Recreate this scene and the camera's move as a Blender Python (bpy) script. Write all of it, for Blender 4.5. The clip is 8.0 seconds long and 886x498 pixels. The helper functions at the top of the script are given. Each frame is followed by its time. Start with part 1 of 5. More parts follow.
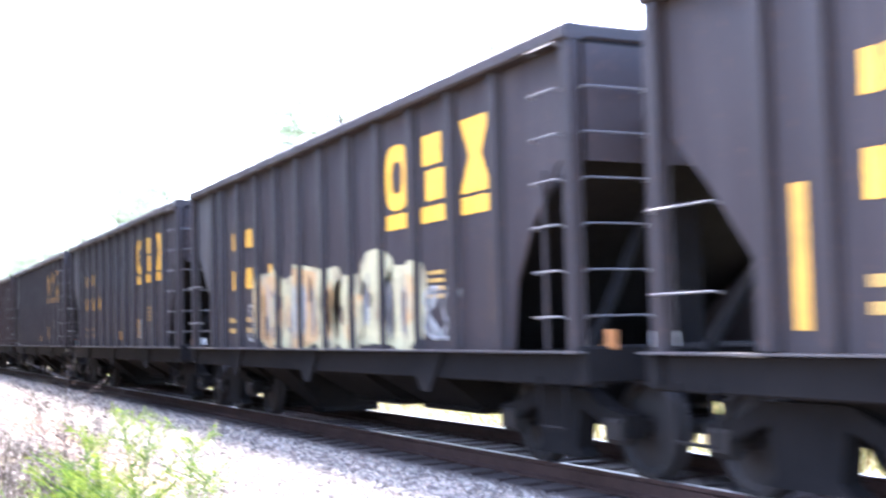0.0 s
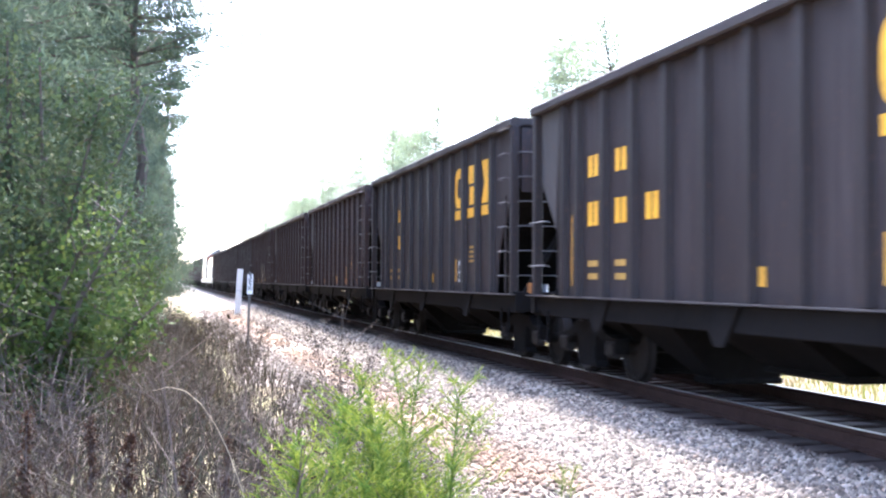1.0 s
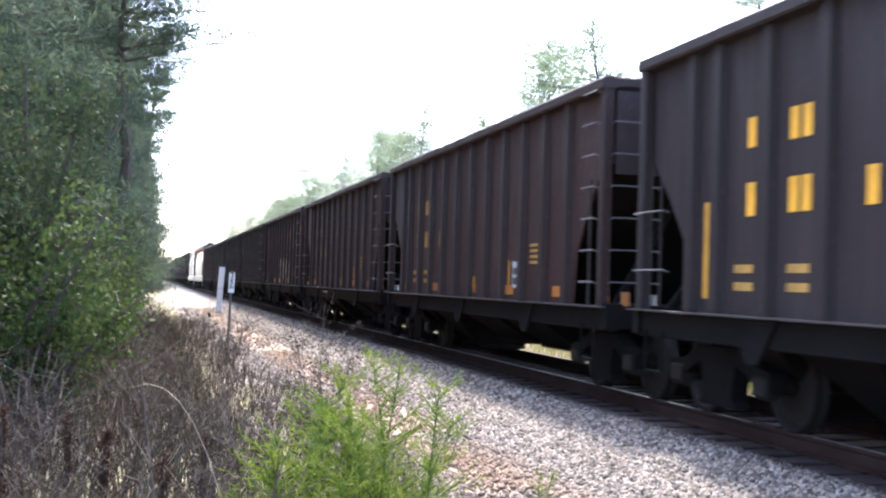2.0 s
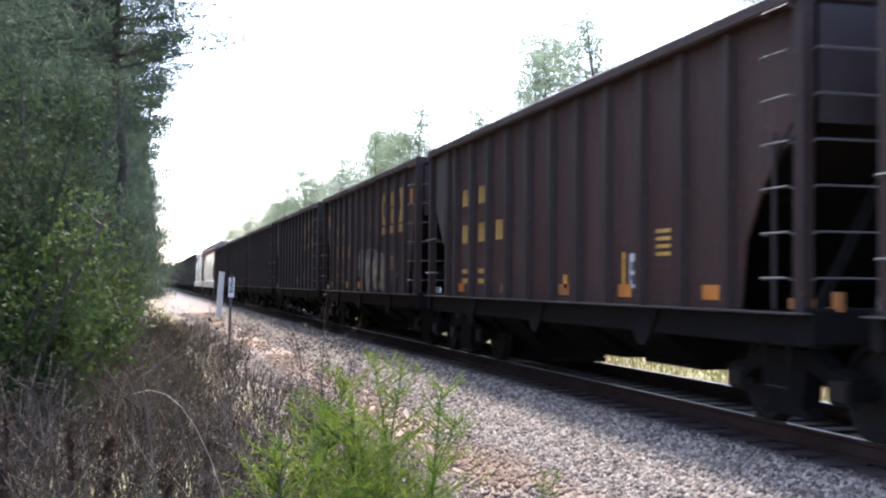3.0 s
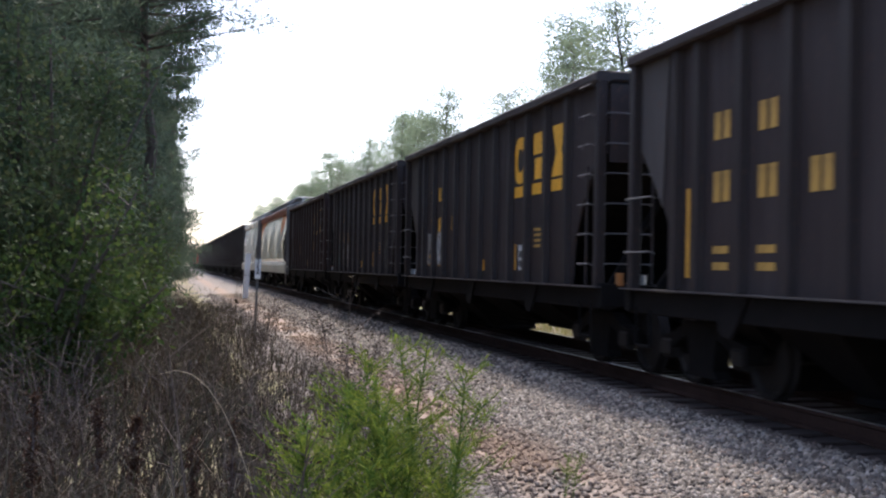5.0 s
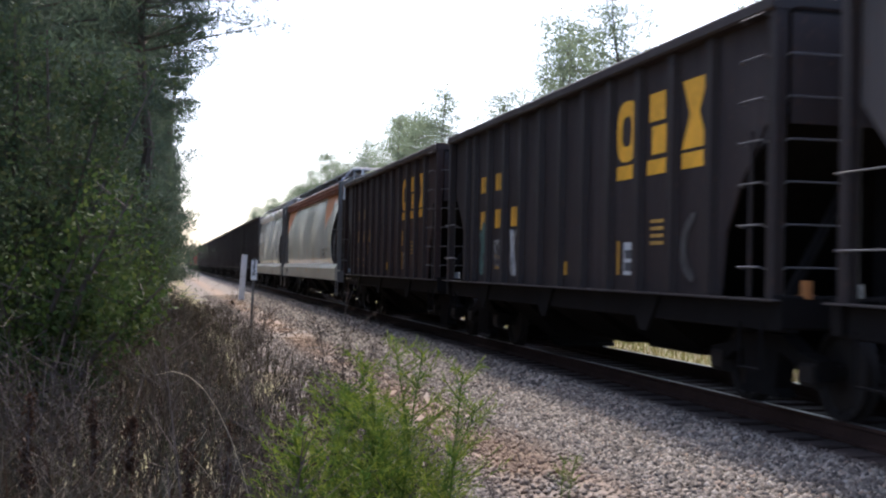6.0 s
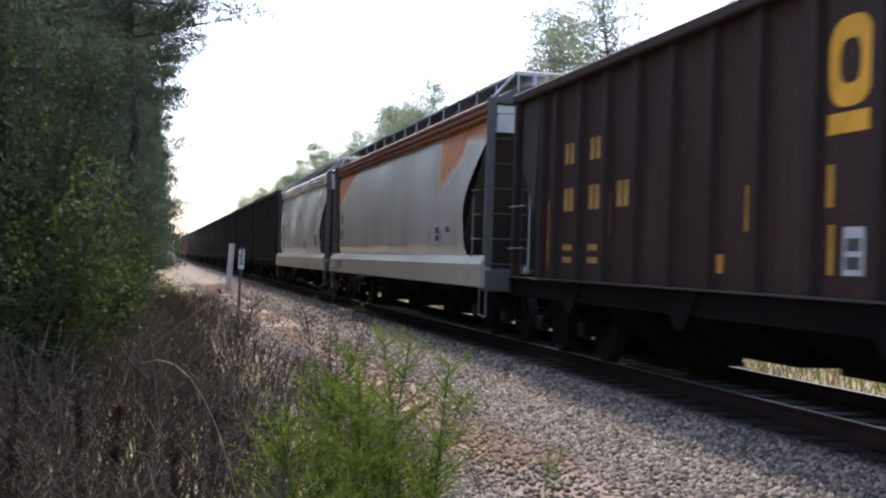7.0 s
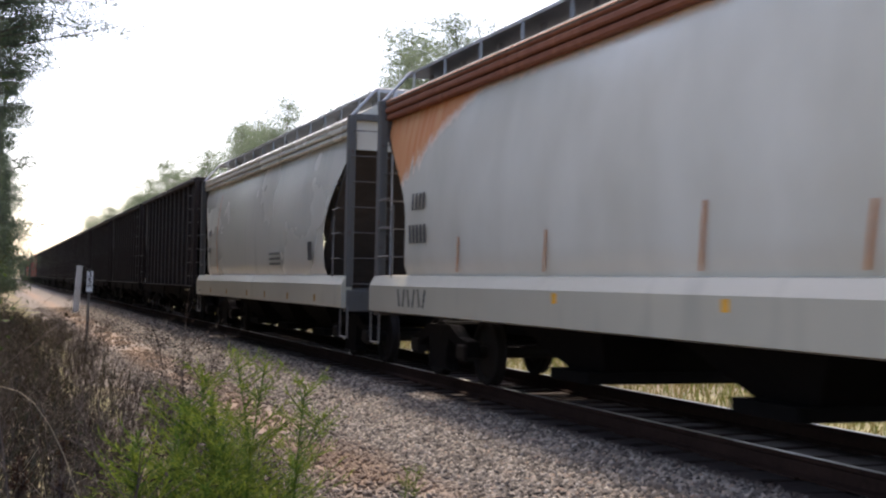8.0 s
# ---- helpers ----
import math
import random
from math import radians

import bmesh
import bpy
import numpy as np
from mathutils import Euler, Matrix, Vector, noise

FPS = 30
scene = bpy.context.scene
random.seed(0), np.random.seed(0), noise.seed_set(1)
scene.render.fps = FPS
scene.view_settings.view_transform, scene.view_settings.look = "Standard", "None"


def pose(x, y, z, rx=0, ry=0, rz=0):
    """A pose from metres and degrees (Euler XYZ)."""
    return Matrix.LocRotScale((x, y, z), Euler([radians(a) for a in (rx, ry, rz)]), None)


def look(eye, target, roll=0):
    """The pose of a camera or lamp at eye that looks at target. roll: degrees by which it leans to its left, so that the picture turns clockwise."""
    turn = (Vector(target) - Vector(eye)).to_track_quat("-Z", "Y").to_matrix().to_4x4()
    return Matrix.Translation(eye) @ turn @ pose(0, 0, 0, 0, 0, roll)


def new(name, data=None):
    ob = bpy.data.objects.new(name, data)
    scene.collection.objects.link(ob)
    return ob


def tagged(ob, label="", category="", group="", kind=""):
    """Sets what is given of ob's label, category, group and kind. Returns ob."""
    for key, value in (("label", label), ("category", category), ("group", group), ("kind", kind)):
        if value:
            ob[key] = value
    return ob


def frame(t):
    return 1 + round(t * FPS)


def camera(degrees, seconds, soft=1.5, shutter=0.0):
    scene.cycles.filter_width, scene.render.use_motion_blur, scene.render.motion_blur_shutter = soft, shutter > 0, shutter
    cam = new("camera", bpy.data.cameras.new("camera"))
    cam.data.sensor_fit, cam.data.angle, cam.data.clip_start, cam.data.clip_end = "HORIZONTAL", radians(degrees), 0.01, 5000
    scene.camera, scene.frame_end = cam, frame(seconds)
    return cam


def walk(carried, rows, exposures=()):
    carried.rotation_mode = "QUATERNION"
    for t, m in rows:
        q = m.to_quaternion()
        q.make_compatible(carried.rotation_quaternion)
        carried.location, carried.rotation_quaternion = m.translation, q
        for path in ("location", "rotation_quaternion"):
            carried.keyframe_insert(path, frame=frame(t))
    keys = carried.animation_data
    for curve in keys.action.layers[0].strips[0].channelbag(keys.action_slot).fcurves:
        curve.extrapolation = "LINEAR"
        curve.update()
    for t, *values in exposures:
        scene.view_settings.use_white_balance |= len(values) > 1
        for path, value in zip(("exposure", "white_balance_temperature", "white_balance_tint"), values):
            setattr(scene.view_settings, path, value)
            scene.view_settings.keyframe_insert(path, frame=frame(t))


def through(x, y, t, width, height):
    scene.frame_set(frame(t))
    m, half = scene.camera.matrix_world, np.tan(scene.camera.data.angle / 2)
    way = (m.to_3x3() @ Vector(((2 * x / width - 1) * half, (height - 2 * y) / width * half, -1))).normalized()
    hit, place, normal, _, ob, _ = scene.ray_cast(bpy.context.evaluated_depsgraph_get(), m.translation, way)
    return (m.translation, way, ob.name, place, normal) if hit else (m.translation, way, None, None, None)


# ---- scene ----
cam = camera(40.6, 8.0, 2.2, 0.18)

TX = 6.7            # track centre line, metres to the right of the camera
EYE = 1.28          # camera height above the rail head (z = 0)
GROUND = -0.42

TURNS = [
    (0.0, -25.87, 3.85, 1.4),
    (0.1, -23.57, 4.73, 1.39),
    (0.2, -21.78, 4.77, 0.38),
    (0.3, -20.18, 4.02, 0.25),
    (0.4, -18.47, 2.84, 0.17),
    (0.5, -16.33, 2.07, 0.2),
    (0.6, -14.67, 1.03, -0.48),
    (0.7, -14.82, 0.42, -0.77),
    (0.8, -15.35, 0.78, -0.91),
    (1.0, -13.24, 1.5, -0.33),
    (1.5, -13.57, 0.67, -1.43),
    (1.7, -14.18, 1.31, -1.92),
    (2.8, -13.88, 1.82, -0.9),
    (3.0, -14.1, 1.69, -0.58),
    (3.5, -11.25, 1.83, -0.56),
    (4.0, -11.49, 1.26, -0.72),
    (4.5, -11.37, 1.35, -0.64),
    (4.7, -12.72, 1.09, -1.12),
    (5.8, -12.99, 0.74, -1.06),
    (6.0, -13.05, 0.97, -1.25),
    (6.5, -13.03, 0.6, -1.68),
    (7.0, -13.64, 0.55, -1.81),
    (7.5, -15.29, 0.55, -1.9),
    (7.8, -18.33, 1.35, -1.6),
    (7.9, -19.75, 1.6, -1.4),
    (8.0, -20.52, 1.66, -1.2),
]
walk(cam, [(t, pose(0, 0, EYE, 90 + p, r, y)) for t, y, p, r in TURNS],
     exposures=[(0.0, 4.37, 5700, 17), (0.4, 4.22, 5750, 17), (1.0, 3.67, 5850, 15), (1.7, 3.17, 5950, 14), (2.8, 2.62, 6000, 14), (3.5, 2.27, 6050, 14), (4.5, 1.80, 6100, 14), (6.0, 1.60, 6200, 14), (7.0, 1.55, 6300, 14), (7.5, 1.50, 6600, 15), (8.0, 1.40, 6800, 15)])

# ---- daylight: hazy sun ahead, behind the train ----
SUN_EL, SUN_AZ = 55.0, 12.0      # azimuth to the right of the track's direction
world = bpy.data.worlds.new("world")
scene.world = world
world.use_nodes = True
wn = world.node_tree.nodes
sky = wn.new("ShaderNodeTexSky")
sky.sky_type = "NISHITA"
sky.sun_disc = False
sky.sun_elevation = radians(SUN_EL)
sky.sun_rotation = radians(SUN_AZ)
sky.dust_density = 2.5
sky.air_density = 0.8
sky.ozone_density = 1.0
wn["Background"].inputs["Strength"].default_value = 0.15
world.node_tree.links.new(sky.outputs[0], wn["Background"].inputs["Color"])
sun = new("sun", bpy.data.lights.new("sun", "SUN"))
sun.data.energy = 1.9
sun.data.angle = radians(5.0)
sun.data.color = (1.0, 0.91, 0.78)
_e, _a = radians(SUN_EL), radians(SUN_AZ)
sun.matrix_world = look((0, 0, 60), (-math.sin(_a) * math.cos(_e), -math.cos(_a) * math.cos(_e), 60 - math.sin(_e)))


# ---- materials ----
def nodes_of(name):
    m = bpy.data.materials.new(name)
    m.use_nodes = True
    nt = m.node_tree
    return m, nt, nt.nodes["Principled BSDF"], nt.nodes, nt.links


def ramp(nt, fac, stops):
    r = nt.nodes.new("ShaderNodeValToRGB")
    els = r.color_ramp.elements
    while len(els) < len(stops):
        els.new(0.5)
    for e, (p, c) in zip(els, stops):
        e.position, e.color = p, (*c, 1)
    nt.links.new(fac, r.inputs[0])
    return r.outputs[0]


def tex(nt, scale, stretch=(1, 1, 1), detail=5, coords="Object"):
    tc = nt.nodes.new("ShaderNodeTexCoord")
    mp = nt.nodes.new("ShaderNodeMapping")
    mp.inputs["Scale"].default_value = stretch
    nz = nt.nodes.new("ShaderNodeTexNoise")
    nz.inputs["Scale"].default_value = scale
    nz.inputs["Detail"].default_value = detail
    nt.links.new(tc.outputs[coords], mp.inputs[0])
    nt.links.new(mp.outputs[0], nz.inputs["Vector"])
    return nz.outputs["Fac"]


def mixc(nt, fac, a, b):
    m = nt.nodes.new("ShaderNodeMix")
    m.data_type = "RGBA"
    for sock, v in ((m.inputs[0], fac), (m.inputs[6], a), (m.inputs[7], b)):
        if isinstance(v, (int, float)):
            sock.default_value = v
        elif isinstance(v, tuple):
            sock.default_value = (*v, 1)
        else:
            nt.links.new(v, sock)
    return m.outputs[2]


def bumped(nt, bsdf, height, strength, dist):
    b = nt.nodes.new("ShaderNodeBump")
    b.inputs["Strength"].default_value = strength
    b.inputs["Distance"].default_value = dist
    nt.links.new(height, b.inputs["Height"])
    nt.links.new(b.outputs[0], bsdf.inputs["Normal"])


def fades(nt, fac, lo, hi):
    m = nt.nodes.new("ShaderNodeMapRange")
    m.inputs["From Min"].default_value = lo
    m.inputs["From Max"].default_value = hi
    nt.links.new(fac, m.inputs["Value"])
    return m.outputs[0]


def paint(name, base, dust, rust, rough=0.55, metal=0.0, streak=0.5, rustiness=0.62, spec=0.22):
    """Weathered railcar paint: vertical streaks, blotches of dust, specks of rust."""
    m, nt, b, n, l = nodes_of(name)
    big = tex(nt, 0.9, (1, 1, 0.6))
    strk = tex(nt, 3.0, (1, 4.0, 0.25), 6)
    fine = tex(nt, 22, (1, 1, 0.5), 6)
    c = mixc(nt, fades(nt, strk, 0.38, 0.72), base, dust)
    c = mixc(nt, fades(nt, big, 0.35, 0.8), base, c) if streak > 0 else c
    c = mixc(nt, fades(nt, fine, rustiness, rustiness + 0.12), c, rust)
    l.new(c, b.inputs["Base Color"])
    l.new(ramp(nt, big, [(0.3, (rough - 0.08,) * 3), (0.7, (rough + 0.15,) * 3)]), b.inputs["Roughness"])
    b.inputs["Metallic"].default_value = metal
    b.inputs["Specular IOR Level"].default_value = spec
    bumped(nt, b, fine, 0.25, 0.006)
    return m


def plain(name, col, rough=0.6, metal=0.0, var=0.35, scale=12.0, bump=0.15, spec=0.5):
    m, nt, b, n, l = nodes_of(name)
    f1, f2 = tex(nt, scale, detail=6), tex(nt, scale * 0.14)
    dark = tuple(v * (1 - var) for v in col)
    c = mixc(nt, fades(nt, f1, 0.3, 0.7), dark, col)
    c = mixc(nt, fades(nt, f2, 0.35, 0.75), c, tuple(min(1, v * (1 + var * 0.5)) for v in col))
    l.new(c, b.inputs["Base Color"])
    b.inputs["Roughness"].default_value = rough
    b.inputs["Metallic"].default_value = metal
    b.inputs["Specular IOR Level"].default_value = spec
    bumped(nt, b, f1, bump, 0.01)
    return m


def smooth_paint(name, base, soiled, rough):
    """Glossy enamel on plain plate: soft soiling in large clouds, faint runs, a few chips."""
    m, nt, b, n, l = nodes_of(name)
    big, runs, fine = tex(nt, 0.5, (1, 0.6, 0.8), 4), tex(nt, 1.6, (1, 1.6, 0.25), 4), tex(nt, 30, (1, 1, 0.5), 6)
    c = mixc(nt, fades(nt, big, 0.35, 0.7), base, soiled)
    c = mixc(nt, fades(nt, runs, 0.55, 0.95), c, tuple(v * 0.75 for v in soiled))
    c = mixc(nt, fades(nt, fine, 0.76, 0.84), c, (0.36, 0.24, 0.15))
    l.new(c, b.inputs["Base Color"])
    l.new(ramp(nt, big, [(0.3, (rough,) * 3), (0.7, (rough + 0.12,) * 3)]), b.inputs["Roughness"])
    b.inputs["Specular IOR Level"].default_value = 0.7
    bumped(nt, b, big, 0.05, 0.05)
    return m


def worn_spray(name, col, under):
    """Old spray paint, thin and flaking, with the car's dark paint showing through."""
    m, nt, b, n, l = nodes_of(name)
    f1, f2 = tex(nt, 5.0, (1, 1, 0.6), 7), tex(nt, 26, (1, 1, 0.5), 6)
    c = mixc(nt, fades(nt, f2, 0.3, 0.7), tuple(v * 0.7 for v in col), col)
    l.new(mixc(nt, fades(nt, f1, 0.5, 0.66), c, under), b.inputs["Base Color"])
    b.inputs["Roughness"].default_value = 0.65
    b.inputs["Specular IOR Level"].default_value = 0.2
    bumped(nt, b, f2, 0.15, 0.006)
    return m


def leafy(name, cols, through=0.35, rough=0.6):
    """Foliage: colour varies from leaf to leaf and over the plant; light passes through it."""
    m, nt, b, n, l = nodes_of(name)
    g = n.new("ShaderNodeNewGeometry")
    c = ramp(nt, g.outputs["Random Per Island"], [(i / max(1, len(cols) - 1), c) for i, c in enumerate(cols)])
    c = mixc(nt, fades(nt, tex(nt, 0.7), 0.35, 0.7), c, tuple(v * 0.55 for v in cols[0]))
    l.new(c, b.inputs["Base Color"])
    b.inputs["Roughness"].default_value = rough
    b.inputs["Specular IOR Level"].default_value = 0.07
    tr = n.new("ShaderNodeBsdfTranslucent")
    l.new(c, tr.inputs[0])
    mx = n.new("ShaderNodeMixShader")
    mx.inputs[0].default_value = through
    l.new(b.outputs[0], mx.inputs[1])
    l.new(tr.outputs[0], mx.inputs[2])
    l.new(mx.outputs[0], n["Material Output"].inputs[0])
    return m


M_BLACK = paint("hopper_black_paint", (0.023, 0.016, 0.015), (0.042, 0.032, 0.03), (0.06, 0.03, 0.02))
M_BROWN = paint("hopper_brown_paint", (0.026, 0.014, 0.012), (0.045, 0.028, 0.024), (0.08, 0.035, 0.02))
# Panels lighter than the ribs: shade on the rib flanks put into colour.
M_PANBLACK = paint("dusty_black_panel", (0.026, 0.018, 0.017), (0.056, 0.043, 0.04), (0.075, 0.036, 0.022), 0.6)
M_PANBROWN = paint("dusty_brown_panel", (0.036, 0.018, 0.0145), (0.066, 0.04, 0.033), (0.11, 0.04, 0.018), 0.6, rustiness=0.6)
M_RED = paint("hopper_red_paint", (0.16, 0.035, 0.025), (0.12, 0.06, 0.05), (0.06, 0.03, 0.02))
M_CORNER = paint("dusty_corner_sheet", (0.06, 0.05, 0.046), (0.095, 0.082, 0.076), (0.09, 0.045, 0.028))
M_GREYSHEET = paint("bare_steel_sheet", (0.1, 0.095, 0.09), (0.16, 0.15, 0.145), (0.1, 0.05, 0.03))
# Underframe and wheels nearly black: the shade below the cars is coloured in.
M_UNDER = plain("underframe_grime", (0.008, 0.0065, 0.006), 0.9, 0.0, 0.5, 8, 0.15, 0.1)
M_WHEEL = plain("wheel_steel", (0.015, 0.011, 0.009), 0.7, 0.0, 0.4, 9, 0.15, 0.25)
M_STEEL = plain("worn_galvanised_steel", (0.42, 0.42, 0.43), 0.42, 0.7, 0.3, 20)
M_IRON = plain("worn_grab_iron", (0.13, 0.12, 0.116), 0.5, 0.4, 0.4, 20)
M_YELLOW = plain("yellow_lettering", (0.75, 0.36, 0.022), 0.6, 0, 0.3, 14)
M_FADED = plain("faded_yellow_lettering", (0.38, 0.21, 0.04), 0.7, 0, 0.45, 14)
M_ORANGE = plain("orange_marker", (0.46, 0.15, 0.02), 0.55, 0, 0.3, 14)
M_ORANGEDULL = plain("dull_orange_box_paint", (0.3, 0.11, 0.025), 0.7, 0, 0.45, 14)
M_STRIPE = plain("yellow_reflective_stripe", (0.52, 0.25, 0.025), 0.6, 0, 0.35, 14)
M_WHITE = plain("white_marking", (0.5, 0.49, 0.47), 0.6, 0, 0.3, 14)
M_CREAM = worn_spray("cream_spray_paint", (0.46, 0.385, 0.21), (0.2, 0.15, 0.09))
M_PALE = worn_spray("pale_grey_spray_paint", (0.3, 0.28, 0.25), (0.07, 0.055, 0.05))
M_GREYPAINT = worn_spray("dull_grey_spray_paint", (0.17, 0.155, 0.14), (0.06, 0.045, 0.04))
M_TEAL = worn_spray("teal_spray_paint", (0.1, 0.17, 0.14), (0.05, 0.045, 0.04))
M_PEACH = worn_spray("peach_spray_paint", (0.5, 0.29, 0.12), (0.35, 0.28, 0.17))
M_COVER = smooth_paint("covered_hopper_grey_paint", (0.66, 0.63, 0.55), (0.56, 0.53, 0.455), 0.2)
M_SILLW = smooth_paint("covered_hopper_sill_paint", (0.47, 0.435, 0.345), (0.37, 0.345, 0.275), 0.28)
M_RUSTB = paint("rusted_roof_band", (0.2, 0.07, 0.04), (0.36, 0.16, 0.09), (0.16, 0.05, 0.025), 0.7, 0, 0.5, 0.55)


def rusty_tank(half):
    """The tank paint with rust washed down from the eaves, most of it near the two ends."""
    m, nt, b, n, l = nodes_of("rust_washed_tank_paint")
    big, strk, fine = tex(nt, 0.9, (1, 1, 0.6)), tex(nt, 2.2, (1, 3.0, 0.3), 6), tex(nt, 22, (1, 1, 0.5), 6)
    c = mixc(nt, fades(nt, big, 0.35, 0.7), (0.66, 0.63, 0.55), (0.54, 0.51, 0.43))
    c = mixc(nt, fades(nt, fine, 0.76, 0.84), c, (0.42, 0.33, 0.24))
    tc, sp = n.new("ShaderNodeTexCoord"), n.new("ShaderNodeSeparateXYZ")
    l.new(tc.outputs["Object"], sp.inputs[0])
    along = fades(nt, sp.outputs["Y"], -half, half)
    run_down = ramp(nt, along, [(p, (v,) * 3) for p, v in ((0.0, 0.3), (0.15, 0.22), (0.165, 0.5), (0.235, 0.8), (0.262, 0.05), (0.775, 0.04), (0.83, 0.3), (0.95, 0.95))])
    def calc(op, x, y):
        k = n.new("ShaderNodeMath")
        k.operation = op
        for s, v in zip(k.inputs, (x, y)):
            if isinstance(v, (int, float)):
                s.default_value = v
            else:
                l.new(v, s)
        return k.outputs[0]
    drop = calc("MULTIPLY", calc("MULTIPLY", run_down, 1.35), calc("ADD", calc("MULTIPLY", strk, 0.9), 0.55))
    edge = calc("SUBTRACT", drop, calc("SUBTRACT", 3.62, sp.outputs["Z"]))
    mask = fades(nt, calc("ADD", edge, calc("MULTIPLY", calc("SUBTRACT", fine, 0.5), 0.3)), -0.06, 0.16)
    rustc = mixc(nt, fades(nt, strk, 0.35, 0.65), (0.54, 0.16, 0.035), (0.6, 0.29, 0.12))
    l.new(mixc(nt, mask, c, rustc), b.inputs["Base Color"])
    l.new(ramp(nt, mask, [(0.0, (0.17,) * 3), (1.0, (0.65,) * 3)]), b.inputs["Roughness"])
    b.inputs["Specular IOR Level"].default_value = 0.7
    bumped(nt, b, big, 0.05, 0.05)
    return m


M_TANKRUST = rusty_tank(9.08)
M_DARK = plain("dark_stencil", (0.05, 0.05, 0.05), 0.7)
M_RAIL = plain("rail_rust", (0.04, 0.02, 0.014), 0.85, 0.0, 0.4, 18, 0.15, 0.15)
M_RAILTOP = plain("polished_rail_head", (0.4, 0.39, 0.38), 0.45, 1.0, 0.3, 20)
M_TIE = plain("creosoted_tie", (0.03, 0.016, 0.011), 0.9, 0, 0.45, 10, 0.5)
M_POST = plain("white_post_paint", (0.78, 0.78, 0.76), 0.6, 0, 0.12, 9)
M_SIGN = plain("sign_face", (0.74, 0.74, 0.72), 0.5, 0, 0.15, 20)
M_SIGNPOLE = plain("sign_pole_steel", (0.12, 0.11, 0.10), 0.6, 0.4)
M_BARK = plain("pine_bark", (0.06, 0.043, 0.034), 0.9, 0, 0.5, 14, 0.6)
M_STALK = plain("pale_dry_stalk", (0.26, 0.2, 0.135), 0.8, 0, 0.3, 20)
M_SEED = leafy("brown_seed_clusters", [(0.035, 0.018, 0.012), (0.06, 0.03, 0.018), (0.09, 0.05, 0.03)], 0.15)
M_TWIG = plain("dry_twig", (0.075, 0.053, 0.042), 0.9, 0, 0.4, 20)
M_LEAF = leafy("broad_leaves", [(0.036, 0.058, 0.026), (0.044, 0.066, 0.03), (0.058, 0.076, 0.034), (0.034, 0.05, 0.032), (0.092, 0.096, 0.042)], 0.32, 0.75)
M_LEAF2 = leafy("shrub_leaves", [(0.03, 0.055, 0.016), (0.05, 0.08, 0.022), (0.085, 0.1, 0.028)], 0.4, 0.6)
# Needle colours are lightened for haze, the far pines' most.
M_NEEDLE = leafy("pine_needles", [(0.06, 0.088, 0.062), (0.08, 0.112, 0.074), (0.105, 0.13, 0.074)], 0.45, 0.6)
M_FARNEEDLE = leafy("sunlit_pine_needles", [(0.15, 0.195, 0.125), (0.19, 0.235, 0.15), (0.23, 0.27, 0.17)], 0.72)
M_GOLDEN = leafy("goldenrod_leaves", [(0.045, 0.1, 0.018), (0.07, 0.14, 0.022), (0.12, 0.18, 0.026)], 0.45)
M_PLUME = leafy("goldenrod_plumes", [(0.11, 0.165, 0.025), (0.22, 0.25, 0.035)], 0.45)
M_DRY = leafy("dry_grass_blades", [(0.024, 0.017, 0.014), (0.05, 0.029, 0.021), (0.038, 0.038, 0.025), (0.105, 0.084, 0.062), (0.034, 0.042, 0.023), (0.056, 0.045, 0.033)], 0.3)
M_STRAW = leafy("straw_grass", [(0.22, 0.175, 0.075), (0.28, 0.23, 0.10), (0.13, 0.17, 0.045), (0.19, 0.21, 0.065)], 0.35)


def ground_material():
    m, nt, b, n, l = nodes_of("dry_ground")
    a, f = tex(nt, 0.35, detail=8), tex(nt, 9, detail=8)
    c = ramp(nt, f, [(0.3, (0.07, 0.05, 0.035)), (0.5, (0.15, 0.105, 0.075)), (0.72, (0.24, 0.19, 0.13))])
    g = ramp(nt, f, [(0.3, (0.09, 0.10, 0.04)), (0.55, (0.24, 0.22, 0.10)), (0.75, (0.36, 0.31, 0.17))])
    l.new(mixc(nt, fades(nt, a, 0.4, 0.6), c, g), b.inputs["Base Color"])
    b.inputs["Roughness"].default_value = 0.95
    bumped(nt, b, f, 0.6, 0.05)
    return m


